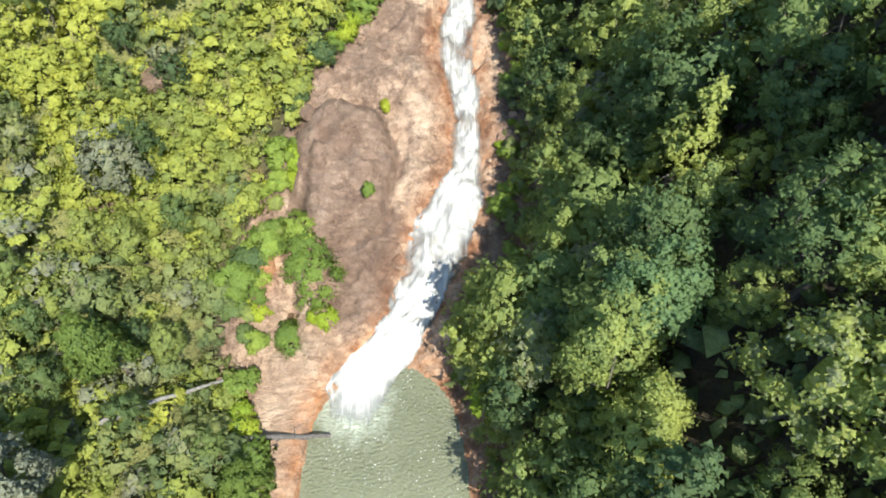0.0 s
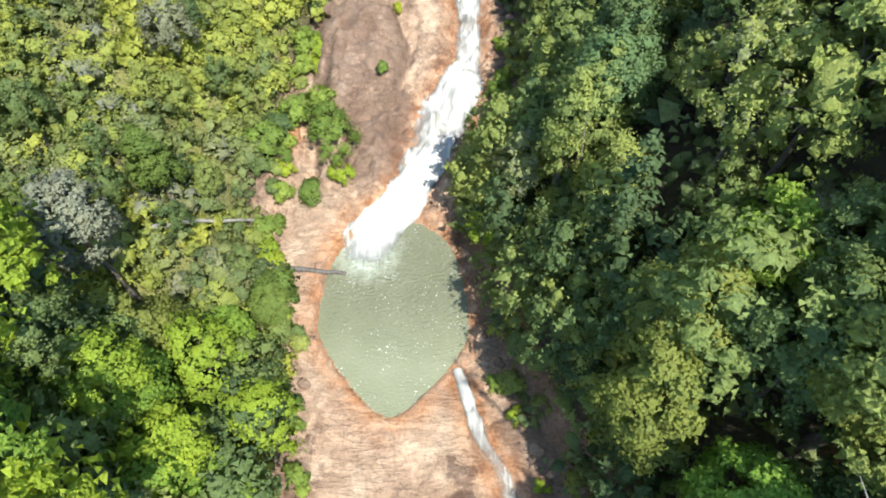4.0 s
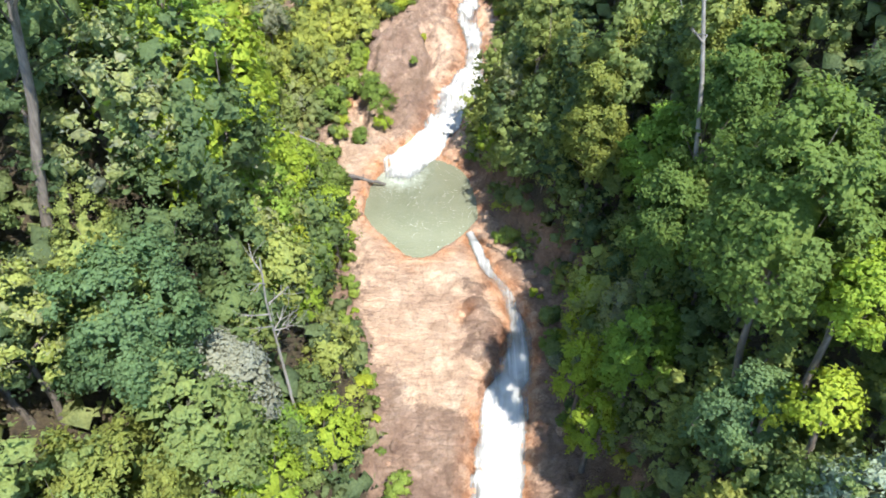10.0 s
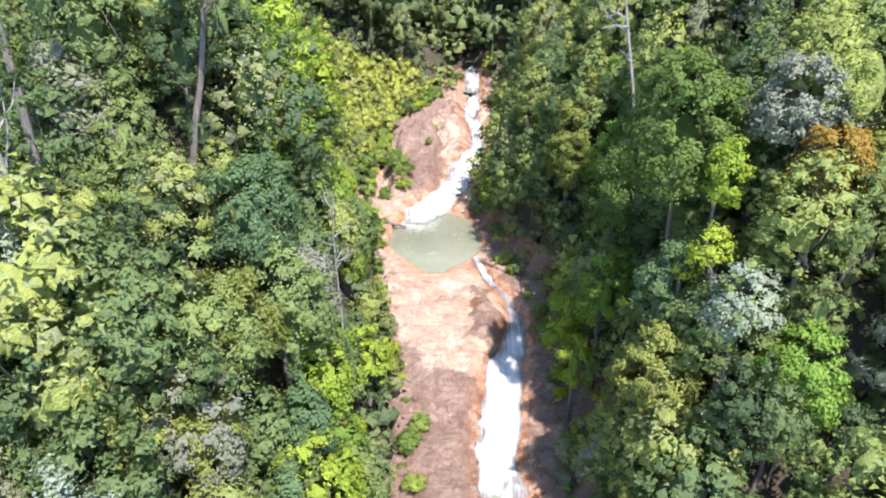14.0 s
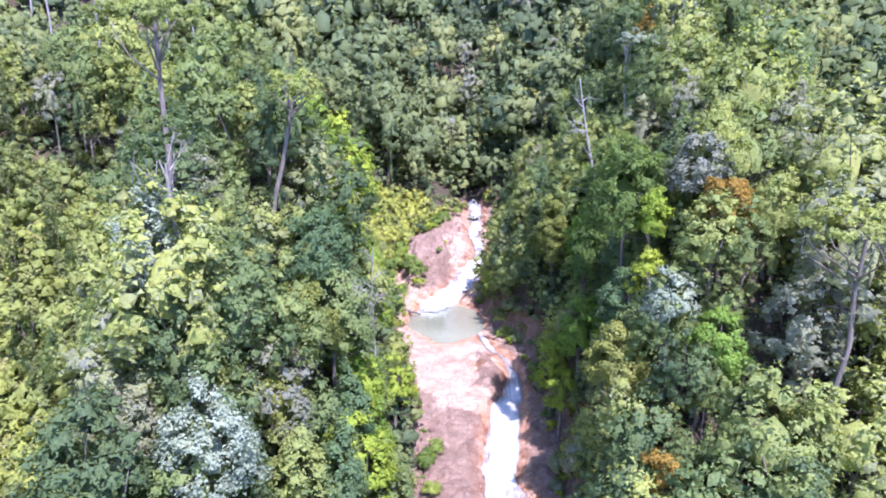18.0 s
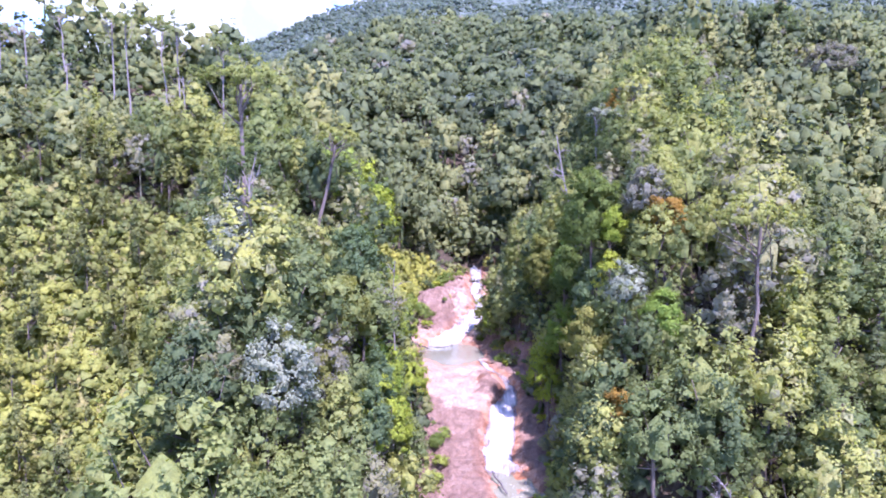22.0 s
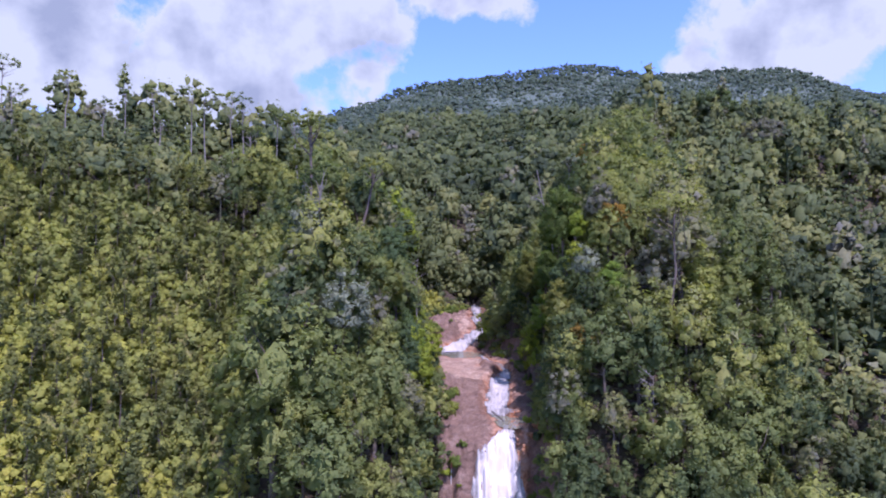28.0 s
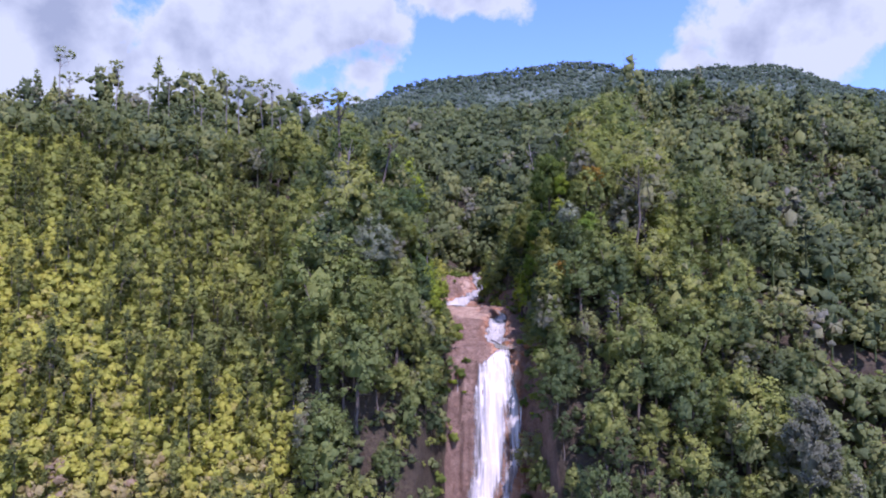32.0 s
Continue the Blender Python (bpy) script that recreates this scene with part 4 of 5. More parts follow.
def near_forest():
    x, y, z, dl, dr, zn, rng = scatter(-46, 52, -74, 40, 3.1, 5)
    ok = np.flatnonzero((zn == 4) & seen(x, y) & ~((dr > 0) & (dr < 2.0) & (y > -34) & (y < -6)) & ~((dl > 0) & (dl < 3.6) & (y < -42)))
    high = canopy(dl, dr, y)
    rank = np.hypot((x - np.where(x > 5, 22, -12)) / 1.1, np.maximum(np.abs(y + 22) - 34, 0) * 1.0) + rng.uniform(0, 6, len(x))
    counts = {"broad": 0, "slim": 0, "spread": 0, "light": 0}
    rest = []
    for i in sorted(ok, key=lambda k: rank[k]):
        lively = rng.choice([0.72, 0.95, 1.15, 1.38], p=[0.28, 0.36, 0.26, 0.10]) * rng.uniform(0.92, 1.08)
        lively = min(lively, 1.16) if dr[i] > 0 else lively
        turn, dice = rng.uniform(0, 360), rng.random()
        kind = "broad" if dice < 0.55 else "slim" if dice < 0.78 else "spread"
        if 0 < dl[i] < 12 and -44 < y[i] < -6 and rng.random() < (0.8 if dl[i] < 5.5 else 0.5 if y[i] > -24 else 0.08):
            kind = "light"
        if counts[kind] < (290, 150, 140, 90)[("broad", "slim", "spread", "light").index(kind)]:
            make = {"broad": make_broad, "slim": make_slim, "spread": make_spread, "light": make_light}[kind]
            k = int(rng.integers(len(TALL[kind])))
            grow(kind, k, x[i], y[i], lively * high[i] / TALL[kind][k], turn, make)
            counts[kind] += 1
        else:
            rest.append((x[i], y[i], z[i], lively * high[i] / 11.5))
    x, y, z, dl, dr, zn, rng = scatter(-60, 70, -110, -74, 4.0, 9)
    return rest + [(x[i], y[i], z[i], rng.uniform(0.6, 1.1)) for i in np.flatnonzero((zn == 4) & seen(x, y))]


def woods(name, label, spots, kinds, tone_of, mat, seed):
    """Many trees too far off or too many to count: joined crowns and stems, each with a tone of its own."""
    rng = np.random.default_rng(seed)
    vs, fs, ts, ns, o = [], [], [], [], 0
    for x, y, z, size in spots:
        cv, cf, cn = kinds[int(rng.integers(len(kinds)))]
        a = rng.uniform(0, 2 * math.pi)
        c, s = math.cos(a), math.sin(a)
        k = size * np.array([1, 1, rng.uniform(0.85, 1.2)])
        spin = np.array([[c, s, 0], [-s, c, 0], [0, 0, 1]])
        v = cv @ spin * k + np.array([x, y, z])
        vs.append(v)
        ns.append(cn @ spin)
        fs.append(np.where(cf >= 0, cf + o, -1))
        o += len(v)
        ts.append(np.full(len(v), tone_of(rng, x, y)))
    me = mesh_from(name, np.concatenate(vs), np.concatenate(fs), mat, {"tone": np.concatenate(ts)})
    rounded(me, np.concatenate(ns))
    return tagged(new(name, me), label, "forest", kind="stuff")


def crown_kind(seed, tall, radius, crown, count, size, clumps, shape="dome", stem=True, slim=0.7, heart=0):
    rng = np.random.default_rng(seed)
    mid, v, f, soft = crown_cloud(rng, radius, crown, count, size, clumps, shape, slim, heart)
    v = v + np.array([0, 0, tall - crown])
    if not stem:
        return v, f, soft
    tv, tf = tube([(0, 0, -0.6), (0.1, 0.05, tall * 0.5), (0, 0, tall * 0.8)], [0.2, 0.14, 0.06], 4)
    return *joined([(v, f), (tv, tf)]), np.concatenate([soft, unit(tv * np.array([1, 1, 0]))])


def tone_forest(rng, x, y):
    # narrow tone spread on the mountain, part of the haze in its colour
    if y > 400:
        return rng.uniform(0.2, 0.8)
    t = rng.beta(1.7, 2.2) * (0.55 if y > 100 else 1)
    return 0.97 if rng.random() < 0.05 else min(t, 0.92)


REST_KINDS = [crown_kind(450 + k, t, r, t * 0.78, n, s, c, sh) for k, (t, r, n, s, c, sh) in enumerate([
    (11.0, 2.7, 520, 0.16, 75, "dome"), (12.4, 2.9, 540, 0.16, 80, "dome"), (10.2, 2.6, 500, 0.16, 70, "dome"), (13.0, 2.1, 440, 0.16, 60, "cone")])]
rest = near_forest()
woods("slope_forest", "crowded jungle trees higher up the gorge slopes", rest, REST_KINDS, tone_forest, LEAF_WOODS, 16)
MID_KINDS = [crown_kind(400 + k, t, r, t * 0.8, n, s, c, sh) for k, (t, r, n, s, c, sh) in enumerate([
    (9.0, 3.0, 66, 0.28, 28, "dome"), (10.0, 3.3, 70, 0.28, 30, "dome"), (8.0, 2.8, 62, 0.28, 26, "dome"),
    (11.5, 2.3, 62, 0.27, 26, "cone"), (9.5, 3.8, 76, 0.3, 34, "dome"), (12.5, 2.9, 70, 0.28, 29, "dome")])]


def middle_forest():
    spots = []
    for x0, x1, y0, y1, gap, seed in ((-120, 140, 40, 120, 4.6, 6), (-110, -46, -60, 40, 4.4, 7), (52, 130, -72, 40, 4.4, 8)):
        x, y, z, dl, dr, zn, rng = scatter(x0, x1, y0, y1, gap, seed)
        ok = (zn == 4) & seen(x, y)
        for i in np.flatnonzero(ok):
            spots.append((x[i], y[i], z[i], rng.choice([0.75, 0.95, 1.15, 1.5], p=[0.25, 0.35, 0.27, 0.13]) * rng.uniform(0.88, 1.12) * (1.12 if y[i] > 40 else 0.54 if x[i] < -28 else 1)))
    woods("forest", "unbroken green jungle canopy on the valley sides", spots, MID_KINDS, tone_forest, LEAF_WOODS, 17)
    return len(spots)


FAR_KINDS = [crown_kind(500 + k, t, r, t * 0.8, n, s, c, "dome", False, 0.8) for k, (t, r, n, s, c) in enumerate([
    (10, 3.9, 34, 0.42, 13), (11.5, 4.4, 38, 0.44, 15), (8.5, 3.5, 30, 0.4, 12), (12.5, 3.6, 32, 0.42, 13)])]
PEAK_KINDS = [crown_kind(520 + k, t, r, t * 0.8, 3, 0.6, 4, "dome", False, 0.8, None) for k, (t, r) in enumerate([(4.8, 3.3), (5.4, 3.6), (4.2, 3.0)])]


def far_forest():
    n = 0
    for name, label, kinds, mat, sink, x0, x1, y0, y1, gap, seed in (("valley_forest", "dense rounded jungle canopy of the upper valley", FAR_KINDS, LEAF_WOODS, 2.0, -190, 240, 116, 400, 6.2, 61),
                                                         ("mountain_forest", "distant forest covering the mountain", PEAK_KINDS, LEAF_FAR_HAZE, 2.0, -430, 640, 400, 722, 4.9, 62)):
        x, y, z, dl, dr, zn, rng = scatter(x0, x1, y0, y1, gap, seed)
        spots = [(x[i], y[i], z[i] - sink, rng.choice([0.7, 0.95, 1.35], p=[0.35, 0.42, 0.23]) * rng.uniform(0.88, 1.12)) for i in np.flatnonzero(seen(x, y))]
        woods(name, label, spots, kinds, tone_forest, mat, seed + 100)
        n += len(spots)
    return n


n_mid, n_far = middle_forest(), far_forest()


def thicket(name, label, spots, kinds, tone_of, seed):
    ob = woods(name, label, spots, kinds, tone_of, LEAF_SCRUB, seed)
    ob["category"] = "shrubs"


def bush_kind(seed, radius, tall, count, size, clumps, slim=0.8, heart=0):
    rng = np.random.default_rng(seed)
    mid, v, f, soft = crown_cloud(rng, radius, tall, count, size, clumps, "dome", slim, heart)
    return v, f, soft


FINE_BUSH = [bush_kind(600 + k, r, t, n, s, c, w, None) for k, (r, t, n, s, c, w) in enumerate([
    (1.2, 1.8, 110, 0.11, 10, 0.8), (1.4, 2.1, 110, 0.13, 12, 0.8), (1.0, 1.5, 85, 0.14, 9, 0.9), (1.5, 2.4, 150, 0.11, 15, 0.7), (1.1, 2.6, 110, 0.12, 12, 0.6)])]
SCRUB_BUSH = [bush_kind(650 + k, r, t, n, s, c, w, None) for k, (r, t, n, s, c, w) in enumerate([
    (1.3, 1.3, 34, 0.19, 6, 0.8), (1.5, 1.5, 36, 0.19, 7, 0.8), (1.0, 2.0, 30, 0.18, 6, 0.6), (1.5, 1.0, 34, 0.19, 6, 0.9)])]


def bank_bushes():
    spots, grey_spots = [], []
    x, y, z, dl, dr, zn, rng = scatter(-26, 24, -64, 44, 1.15, 71)
    patch = fbm(x * 0.16 + 9, y * 0.16, 2, 15)
    for i in np.flatnonzero((zn == 2) | ((zn == 3) & (np.random.default_rng(3).random(len(x)) < 0.7))):
        if zn[i] == 2 and rng.random() < 0.07:
            continue
        spot = (x[i], y[i], z[i] - 0.1, rng.uniform(0.5, 1.3) if zn[i] == 2 else rng.uniform(0.45, 0.9))
        (grey_spots if patch[i] + rng.normal(0, 0.35) > 0.5 else spots).append(spot)
    thicket("bank_thicket", "sunlit light green shrubs along the rocky banks", spots, FINE_BUSH, lambda r, x, y: np.clip(0.42 + 0.26 * fbm(np.array([x * 0.12]), np.array([y * 0.12]), 2, 5)[0] + r.normal(0, 0.16) - 0.2 * (x > 8), 0, 0.62), 19)
    woods("grey_thicket", "grey-green shrubs and ferns on the left bank", grey_spots, FINE_BUSH, lambda r, x, y: r.choice([0.3, 0.45, 0.6, 0.75, 0.96]), LEAF_WOODS, 23)["category"] = "shrubs"
    # a few young trees among them
    rng = np.random.default_rng(8)
    x, y, z, dl, dr, zn, _ = scatter(-24, -6, -6, 34, 3.6, 72)
    for i in np.flatnonzero(zn == 2):
        if rng.random() < 0.8:
            grow("broad", int(rng.integers(8)), x[i], y[i], rng.uniform(0.3, 0.6), rng.uniform(0, 360), make_broad)
    return len(spots)


def scrub_slope():
    x, y, z, dl, dr, zn, rng = scatter(-110, -16, -112, 0, 1.4, 73)
    ok = (zn == 1) & seen(x, y)
    spots = [(x[i], y[i], z[i] - 0.1, rng.uniform(0.85, 1.5)) for i in np.flatnonzero(ok)]
    thicket("scrub", "yellow-green fern and shrub cover on the open hillside", spots, SCRUB_BUSH, lambda r, x, y: np.clip(0.5 + 0.22 * fbm(np.array([x * 0.06]), np.array([y * 0.06]), 3, 9)[0] + r.normal(0, 0.10) - 0.009 * (y + 52) - 0.004 * (x + 50), 0, 1), 20)
    x, y, z, dl, dr, zn, rng = scatter(-90, -18, -80, -8, 3.3, 74)
    n = 0
    for i in rng.permutation(np.flatnonzero((zn == 1) & seen(x, y))):
        if n < 290 and rng.random() < 0.8:
            grow("sapling", int(rng.integers(4)), x[i], y[i], rng.uniform(0.7, 1.4), rng.uniform(0, 360), make_sapling)
            n += 1
    return len(spots)


n_bank, n_scrub = bank_bushes(), scrub_slope()


def undergrowth():
    spots = []
    for x0, x1, y0, y1, gap, seed, big in ((-40, 46, -76, 46, 2.0, 75, 0.95), (-105, -40, -40, 46, 3.0, 76, 1.7), (46, 100, -76, 46, 3.4, 78, 1.8), (-30, 50, 46, 90, 3.2, 79, 1.8)):
        x, y, z, dl, dr, zn, rng = scatter(x0, x1, y0, y1, gap, seed)
        spots += [(x[i], y[i], z[i] - 0.2, rng.uniform(0.7, 1.4) * big) for i in np.flatnonzero((zn >= 3) & seen(x, y))]
    kinds = [bush_kind(680 + k, 1.5, 2.0, 14, 0.26, 8, 0.8, None) for k in range(4)]
    woods("undergrowth", "dark undergrowth of palms and saplings beneath the trees", spots, kinds, lambda r, x, y: r.uniform(0.1, 0.75), LEAF_WOODS, 21)["category"] = "undergrowth"


undergrowth()


def make_young(k):
    tall = (4.6, 5.4, 5.0, 6.2)[k]
    return tree("young_tree", 350 + k, (0, 0, 0), tall, (1.7, 1.9, 1.6, 1.8)[k], tall * 0.85, (480, 500, 420, 500)[k], (0.12, 0.13, 0.15, 0.12)[k], (45, 50, 42, 50)[k], "dome", LEAF, BARK, "young broadleaf tree on the steep gorge wall", "young trees on the gorge walls", girth=0.09)


def gorge_walls():
    x, y, z, dl, dr, zn, rng = scatter(-16, 26, -60, 34, 2.3, 77)
    ok = ((dr > np.where((y > -34) & (y < -6), 1.5, 0.8)) & (dr < 7)) | ((dl > 1.0) & (dl < 9) & (y < -9))
    pick = rng.permutation(np.flatnonzero(ok))[:200]
    for i in pick:
        grow("young", int(rng.integers(4)), x[i], y[i], rng.uniform(0.7, 1.35), rng.uniform(0, 360), make_young)


gorge_walls()


# ---- single trees that stand out ----
def special(name, seed, x, y, top, radius, crown_tall, count, size, clumps, shape, leaf, bark, label, lean=(0, 0), girth=None, slim=0.8, group=""):
    g = height(x, y)
    tall = max(top - g, crown_tall + 0.8)
    if shape == "dome" and leaf is not LEAF_LIME and crown_tall < 0.6 * tall:
        grown = min(0.6 * tall / crown_tall, 1.9)
        crown_tall, count, clumps = crown_tall * grown, int(count * grown), int(clumps * grown)
    return tree(name, seed, (x, y, g - 0.2), tall, radius, crown_tall, count, size, clumps, shape, leaf, bark, label, group, slim, lean, girth)


def bare_tree(name, seed, x, y, top, reach, label, lean=(0, 0), girth=0.2, twigs=9, bark=None):
    """A dead tree: a pale stem with forked limbs and twigs."""
    rng = np.random.default_rng(seed)
    g = height(x, y)
    tall = top - g
    root = new(name)
    root.location = (x, y, g - 0.2)
    n = 6
    h = np.linspace(-0.4, tall, n)
    pts = np.column_stack([lean[0] * np.maximum(h, 0) + rng.normal(0, 0.1, n), lean[1] * np.maximum(h, 0) + rng.normal(0, 0.1, n), h])
    part("trunk", mesh_from("trunk", *tube(pts, np.linspace(girth, girth * 0.3, n), 7), bark or BARK_PALE), root)
    for k in range(twigs):
        a = pts[3] + (pts[5] - pts[3]) * rng.uniform(0, 1)
        ang, up = rng.uniform(0, 2 * math.pi), rng.uniform(0.1, 0.9)
        d = np.array([math.cos(ang), math.sin(ang), up]) * reach * rng.uniform(0.5, 1.1)
        mid = a + d * 0.5 + rng.normal(0, 0.15, 3) * reach * 0.5
        pieces = [tube([a, mid, a + d], [girth * 0.38, girth * 0.25, girth * 0.08], 5)]
        for _ in range(3):
            e = d * 0.5 + rng.normal(0, 0.3, 3) * reach
            pieces.append(tube([mid, mid + e * 0.35 + rng.normal(0, 0.08, 3) * reach, mid + e * 0.8], [girth * 0.18, girth * 0.12, girth * 0.04], 4))
        part("branch", mesh_from("branch", *joined(pieces), bark or BARK_PALE), root)
    return tagged(root, label, "dead tree")


special("broadleaf_tree", 801, 15.9, 2.0, 20.4, 2.8, 8.5, 2200, 0.12, 130, "dome", LEAF_TEAL, BARK, "large blue-green tree rising above the dark slope")
special("shrub_tree", 802, 9.9, 1.6, 5.8, 1.5, 3.6, 500, 0.12, 40, "dome", LEAF_LIME, BARK, "yellow-green bush leaning over the pool edge")
special("silver_tree", 803, -10.7, -52.8, 16.2, 3.0, 5.2, 1500, 0.14, 70, "dome", LEAF_GREY, BARK, "silvery grey-leaved tree on the spur", group="silver trees")
special("silver_tree", 804, -17.4, -43.6, 26.0, 2.5, 4.8, 1200, 0.14, 56, "dome", LEAF_GREY, BARK, "tall silvery grey-leaved tree on the spur", group="silver trees")
special("silver_tree", 805, 20.7, -41.2, 20.4, 1.9, 4.0, 620, 0.12, 34, "dome", LEAF_GREY, BARK_PALE, "thin grey tree on the wooded slope", group="silver trees")
special("silver_tree", 806, 25.4, -7.8, 38.2, 2.3, 3.0, 700, 0.16, 50, "umbrella", LEAF_GREY, BARK_PALE, "pale flowering crown on the ridge", group="silver trees")
special("silver_tree", 807, 31.0, -3.6, 42.0, 2.7, 3.4, 700, 0.16, 56, "umbrella", LEAF_GREY, BARK_PALE, "pale flowering crown on the ridge", group="silver trees")
special("lime_tree", 808, 19.6, -38.1, 20.4, 1.2, 2.8, 420, 0.12, 36, "dome", LEAF_LIME, BARK, "small tree with bright lime-green leaves", group="lime-green trees")
special("lime_tree", 809, 19.0, -36.8, 18.0, 0.9, 2.0, 240, 0.12, 24, "dome", LEAF_LIME, BARK, "small tree with bright lime-green leaves", group="lime-green trees")
for k, (x, y, top, r) in enumerate([(15.4, -20.5, 8.0, 1.3), (14.4, -25.6, 8.4, 1.4), (15.0, -28.6, 6.5, 1.3), (-5.2, -33.5, 11.5, 1.8), (-3.6, -30.5, 8.0, 1.5), (-4.8, -12, 8.0, 2.0), (-5.5, -16.5, 10.5, 2.1), (-6.5, -20, 12, 2.2), (-4.6, -24, 9.5, 1.9), (-9, -13, 12, 2.2), (-2.4, -36.5, 6.5, 1.5)]):
    special("lime_tree", 810 + k, x, y, top, r, max(r * 2.3, 0.75 * (top - height(x, y))), 760, 0.12, 60, "dome", LEAF_LIME if k < 3 else LEAF_BRIGHT, BARK, "sunlit yellow-green tree at the edge of the gorge", group="lime-green trees")
# crowns that can be told apart in the canopy: place, top, radius, depth of the crown, lean
for k, (x, y, top, r, deep, lean, leaf, label) in enumerate([
        (17.6, -11.0, 21.6, 2.5, 7.0, (0, 0), LEAF_OLIVE, "yellowish olive tree with a rounded crown on the slope"),
        (15.9, -13.6, 20.2, 2.1, 7.0, (0, 0), LEAF_OLIVE, "khaki green tree leaning out over the gorge"),
        (20.9, -9.2, 22.0, 2.3, 7.0, (0, 0), LEAF_BRIGHT, "fresh green tree with a dense rounded crown"),
        (20.6, -33.2, 29.6, 3.4, 7.5, (-0.17, 0), LEAF_DEEP, "big round-crowned deep green tree above the gorge"),
        (20.4, -21.8, 27.0, 2.4, 8.0, (0, 0), LEAF_DEEP, "tall deep green tree on the wooded slope"),
        (18.0, -24.0, 20.0, 2.2, 8.0, (0, 0), LEAF_DEEP, "deep green tree on the wooded slope"),
        (18.5, -36.2, 18.6, 1.7, 5.0, (0, 0), LEAF_TEAL, "blue-green tree on the wooded slope"),
        (16.8, -28.0, 13.6, 1.8, 6.0, (0, 0), LEAF_BRIGHT, "fresh green tree at the brink of the gorge"),
        (-7.4, -34.0, 23.2, 3.0, 7.0, (0, 0), LEAF_TEAL, "large blue-green tree with a spreading crown"),
        (-6.6, -18.5, 17.4, 1.6, 7.0, (0, 0), LEAF_TEAL, "dark blue-green tree with a narrow crown"),
        (-4.8, -32.6, 16.6, 2.2, 6.0, (0, 0), LEAF_DUSK, "grey-green tree on the spur beside the stream"),
        (24.4, -34.4, 29.4, 2.7, 7.0, (0, 0), LEAF_DUSK, "dusky grey-green tree near the crest"),
        (20.3, -36.3, 25.0, 1.1, 5.0, (0, 0), LEAF_LIME, "slim lime-green column of leaves on the slope"),
        (17.2, -40.0, 15.4, 2.3, 6.5, (0, 0), LEAF_OLIVE, "olive tree with a broad crown on the slope"),
        (23.6, -43.2, 17.4, 2.3, 6.0, (0, 0), LEAF_BRIGHT, "fresh green tree on the wooded slope"),
        (-8.0, -39.4, 18.4, 2.3, 6.5, (0, 0), LEAF_OLIVE, "yellow-olive tree on the spur beside the stream"),
        (-3.9, -39.8, 11.4, 1.8, 5.5, (0, 0), LEAF_TEAL, "blue-green tree at the edge of the gorge"),
        (-8.3, -44.2, 13.0, 1.9, 5.5, (0, 0), LEAF_OLIVE, "yellowish tree on the spur"),
        (-3.9, -46.5, 9.8, 1.6, 5.0, (0, 0), LEAF_TEAL, "pale blue-green tree on the spur"),
        (25.6, -37.2, 26.4, 1.7, 4.0, (0, 0), LEAF_RUST, "tree with brownish new leaves near the crest"),
        (-5.4, -7.4, 9.0, 1.7, 5.0, (0, 0), LEAF_BRIGHT, "fresh green young tree beside the pool"),
        (-9.0, -8.7, 10.8, 2.0, 5.0, (0, 0), LEAF_OLIVE, "yellowish tree on the bank above the pool"),
        (-11.5, -4.8, 18.4, 2.0, 6.5, (0, 0), LEAF_DUSK, "grey-leaved tree on the bank above the pool"),
        (-11.0, 2.8, 13.2, 1.4, 6.5, (0, 0), LEAF_DEEP, "soft dark green tree with a feathery crown"),
        (-4.2, -3.6, 5.2, 1.5, 3.6, (0, 0), LEAF_DEEP, "dark green bushy tree beside the pool"),
        (83.5, 41.0, 56.0, 5.0, 9.0, (0, 0), LEAF_DUSK, "large brownish grey tree on the skyline"),
        (43.0, -72.8, -6.4, 3.2, 8.0, (0, 0), LEAF_DUSK, "grey-green tree on the lower slope"),
        (-6.6, -16.6, 13.6, 2.2, 5.0, (0, 0), LEAF_BRIGHT, "light green tree on the bank below the pool"),
        (-5.6, -18.8, 13.0, 1.9, 5.0, (0, 0), LEAF_LIME, "yellow-green tree on the bank below the pool"),
        (-8.2, -12.4, 14.4, 2.3, 5.0, (0, 0), LEAF_BRIGHT, "light green tree on the bank below the pool"),
        (-3.8, -17.2, 9.6, 1.7, 4.5, (0, 0), LEAF_BRIGHT, "light green tree on the bank below the pool"),
        (21.8, -16.2, 25.0, 2.4, 6.0, (0, 0), LEAF_OLIVE, "yellowish olive tree high on the slope"),
        (18.6, -18.4, 19.6, 2.3, 6.0, (0, 0), LEAF_BRIGHT, "fresh green tree on the wooded slope")]):
    special("broadleaf_tree", 1800 + k, x, y, top, r, deep, int(430 * r * deep ** 0.5) + 200, 0.135, int(24 * r + 7 * deep), "dome", leaf, BARK, label, lean=lean)
special("rust_tree", 830, 18.3, -49.3, 9.6, 1.5, 3.4, 520, 0.13, 40, "dome", LEAF_RUST, BARK, "tree with rusty orange leaves")
special("rust_tree", 831, 28.6, -2.6, 41, 1.9, 3.2, 420, 0.14, 40, "dome", LEAF_RUST, BARK, "tree with brownish leaves on the crest")
special("gnarled_tree", 832, -17.6, -36, 40, 4.2, 3.6, 1500, 0.13, 60, "umbrella", LEAF, BARK, "tall gnarled tree with a flat open crown", lean=(-0.05, 0.03), girth=0.34)
special("emergent_tree", 834, -10.8, -21.5, 28.6, 4.2, 5.0, 2000, 0.13, 90, "umbrella", LEAF_BRIGHT, BARK, "tall leaning tree with a spreading light green crown", lean=(0.40, 0.36), girth=0.27, group="emergent trees")
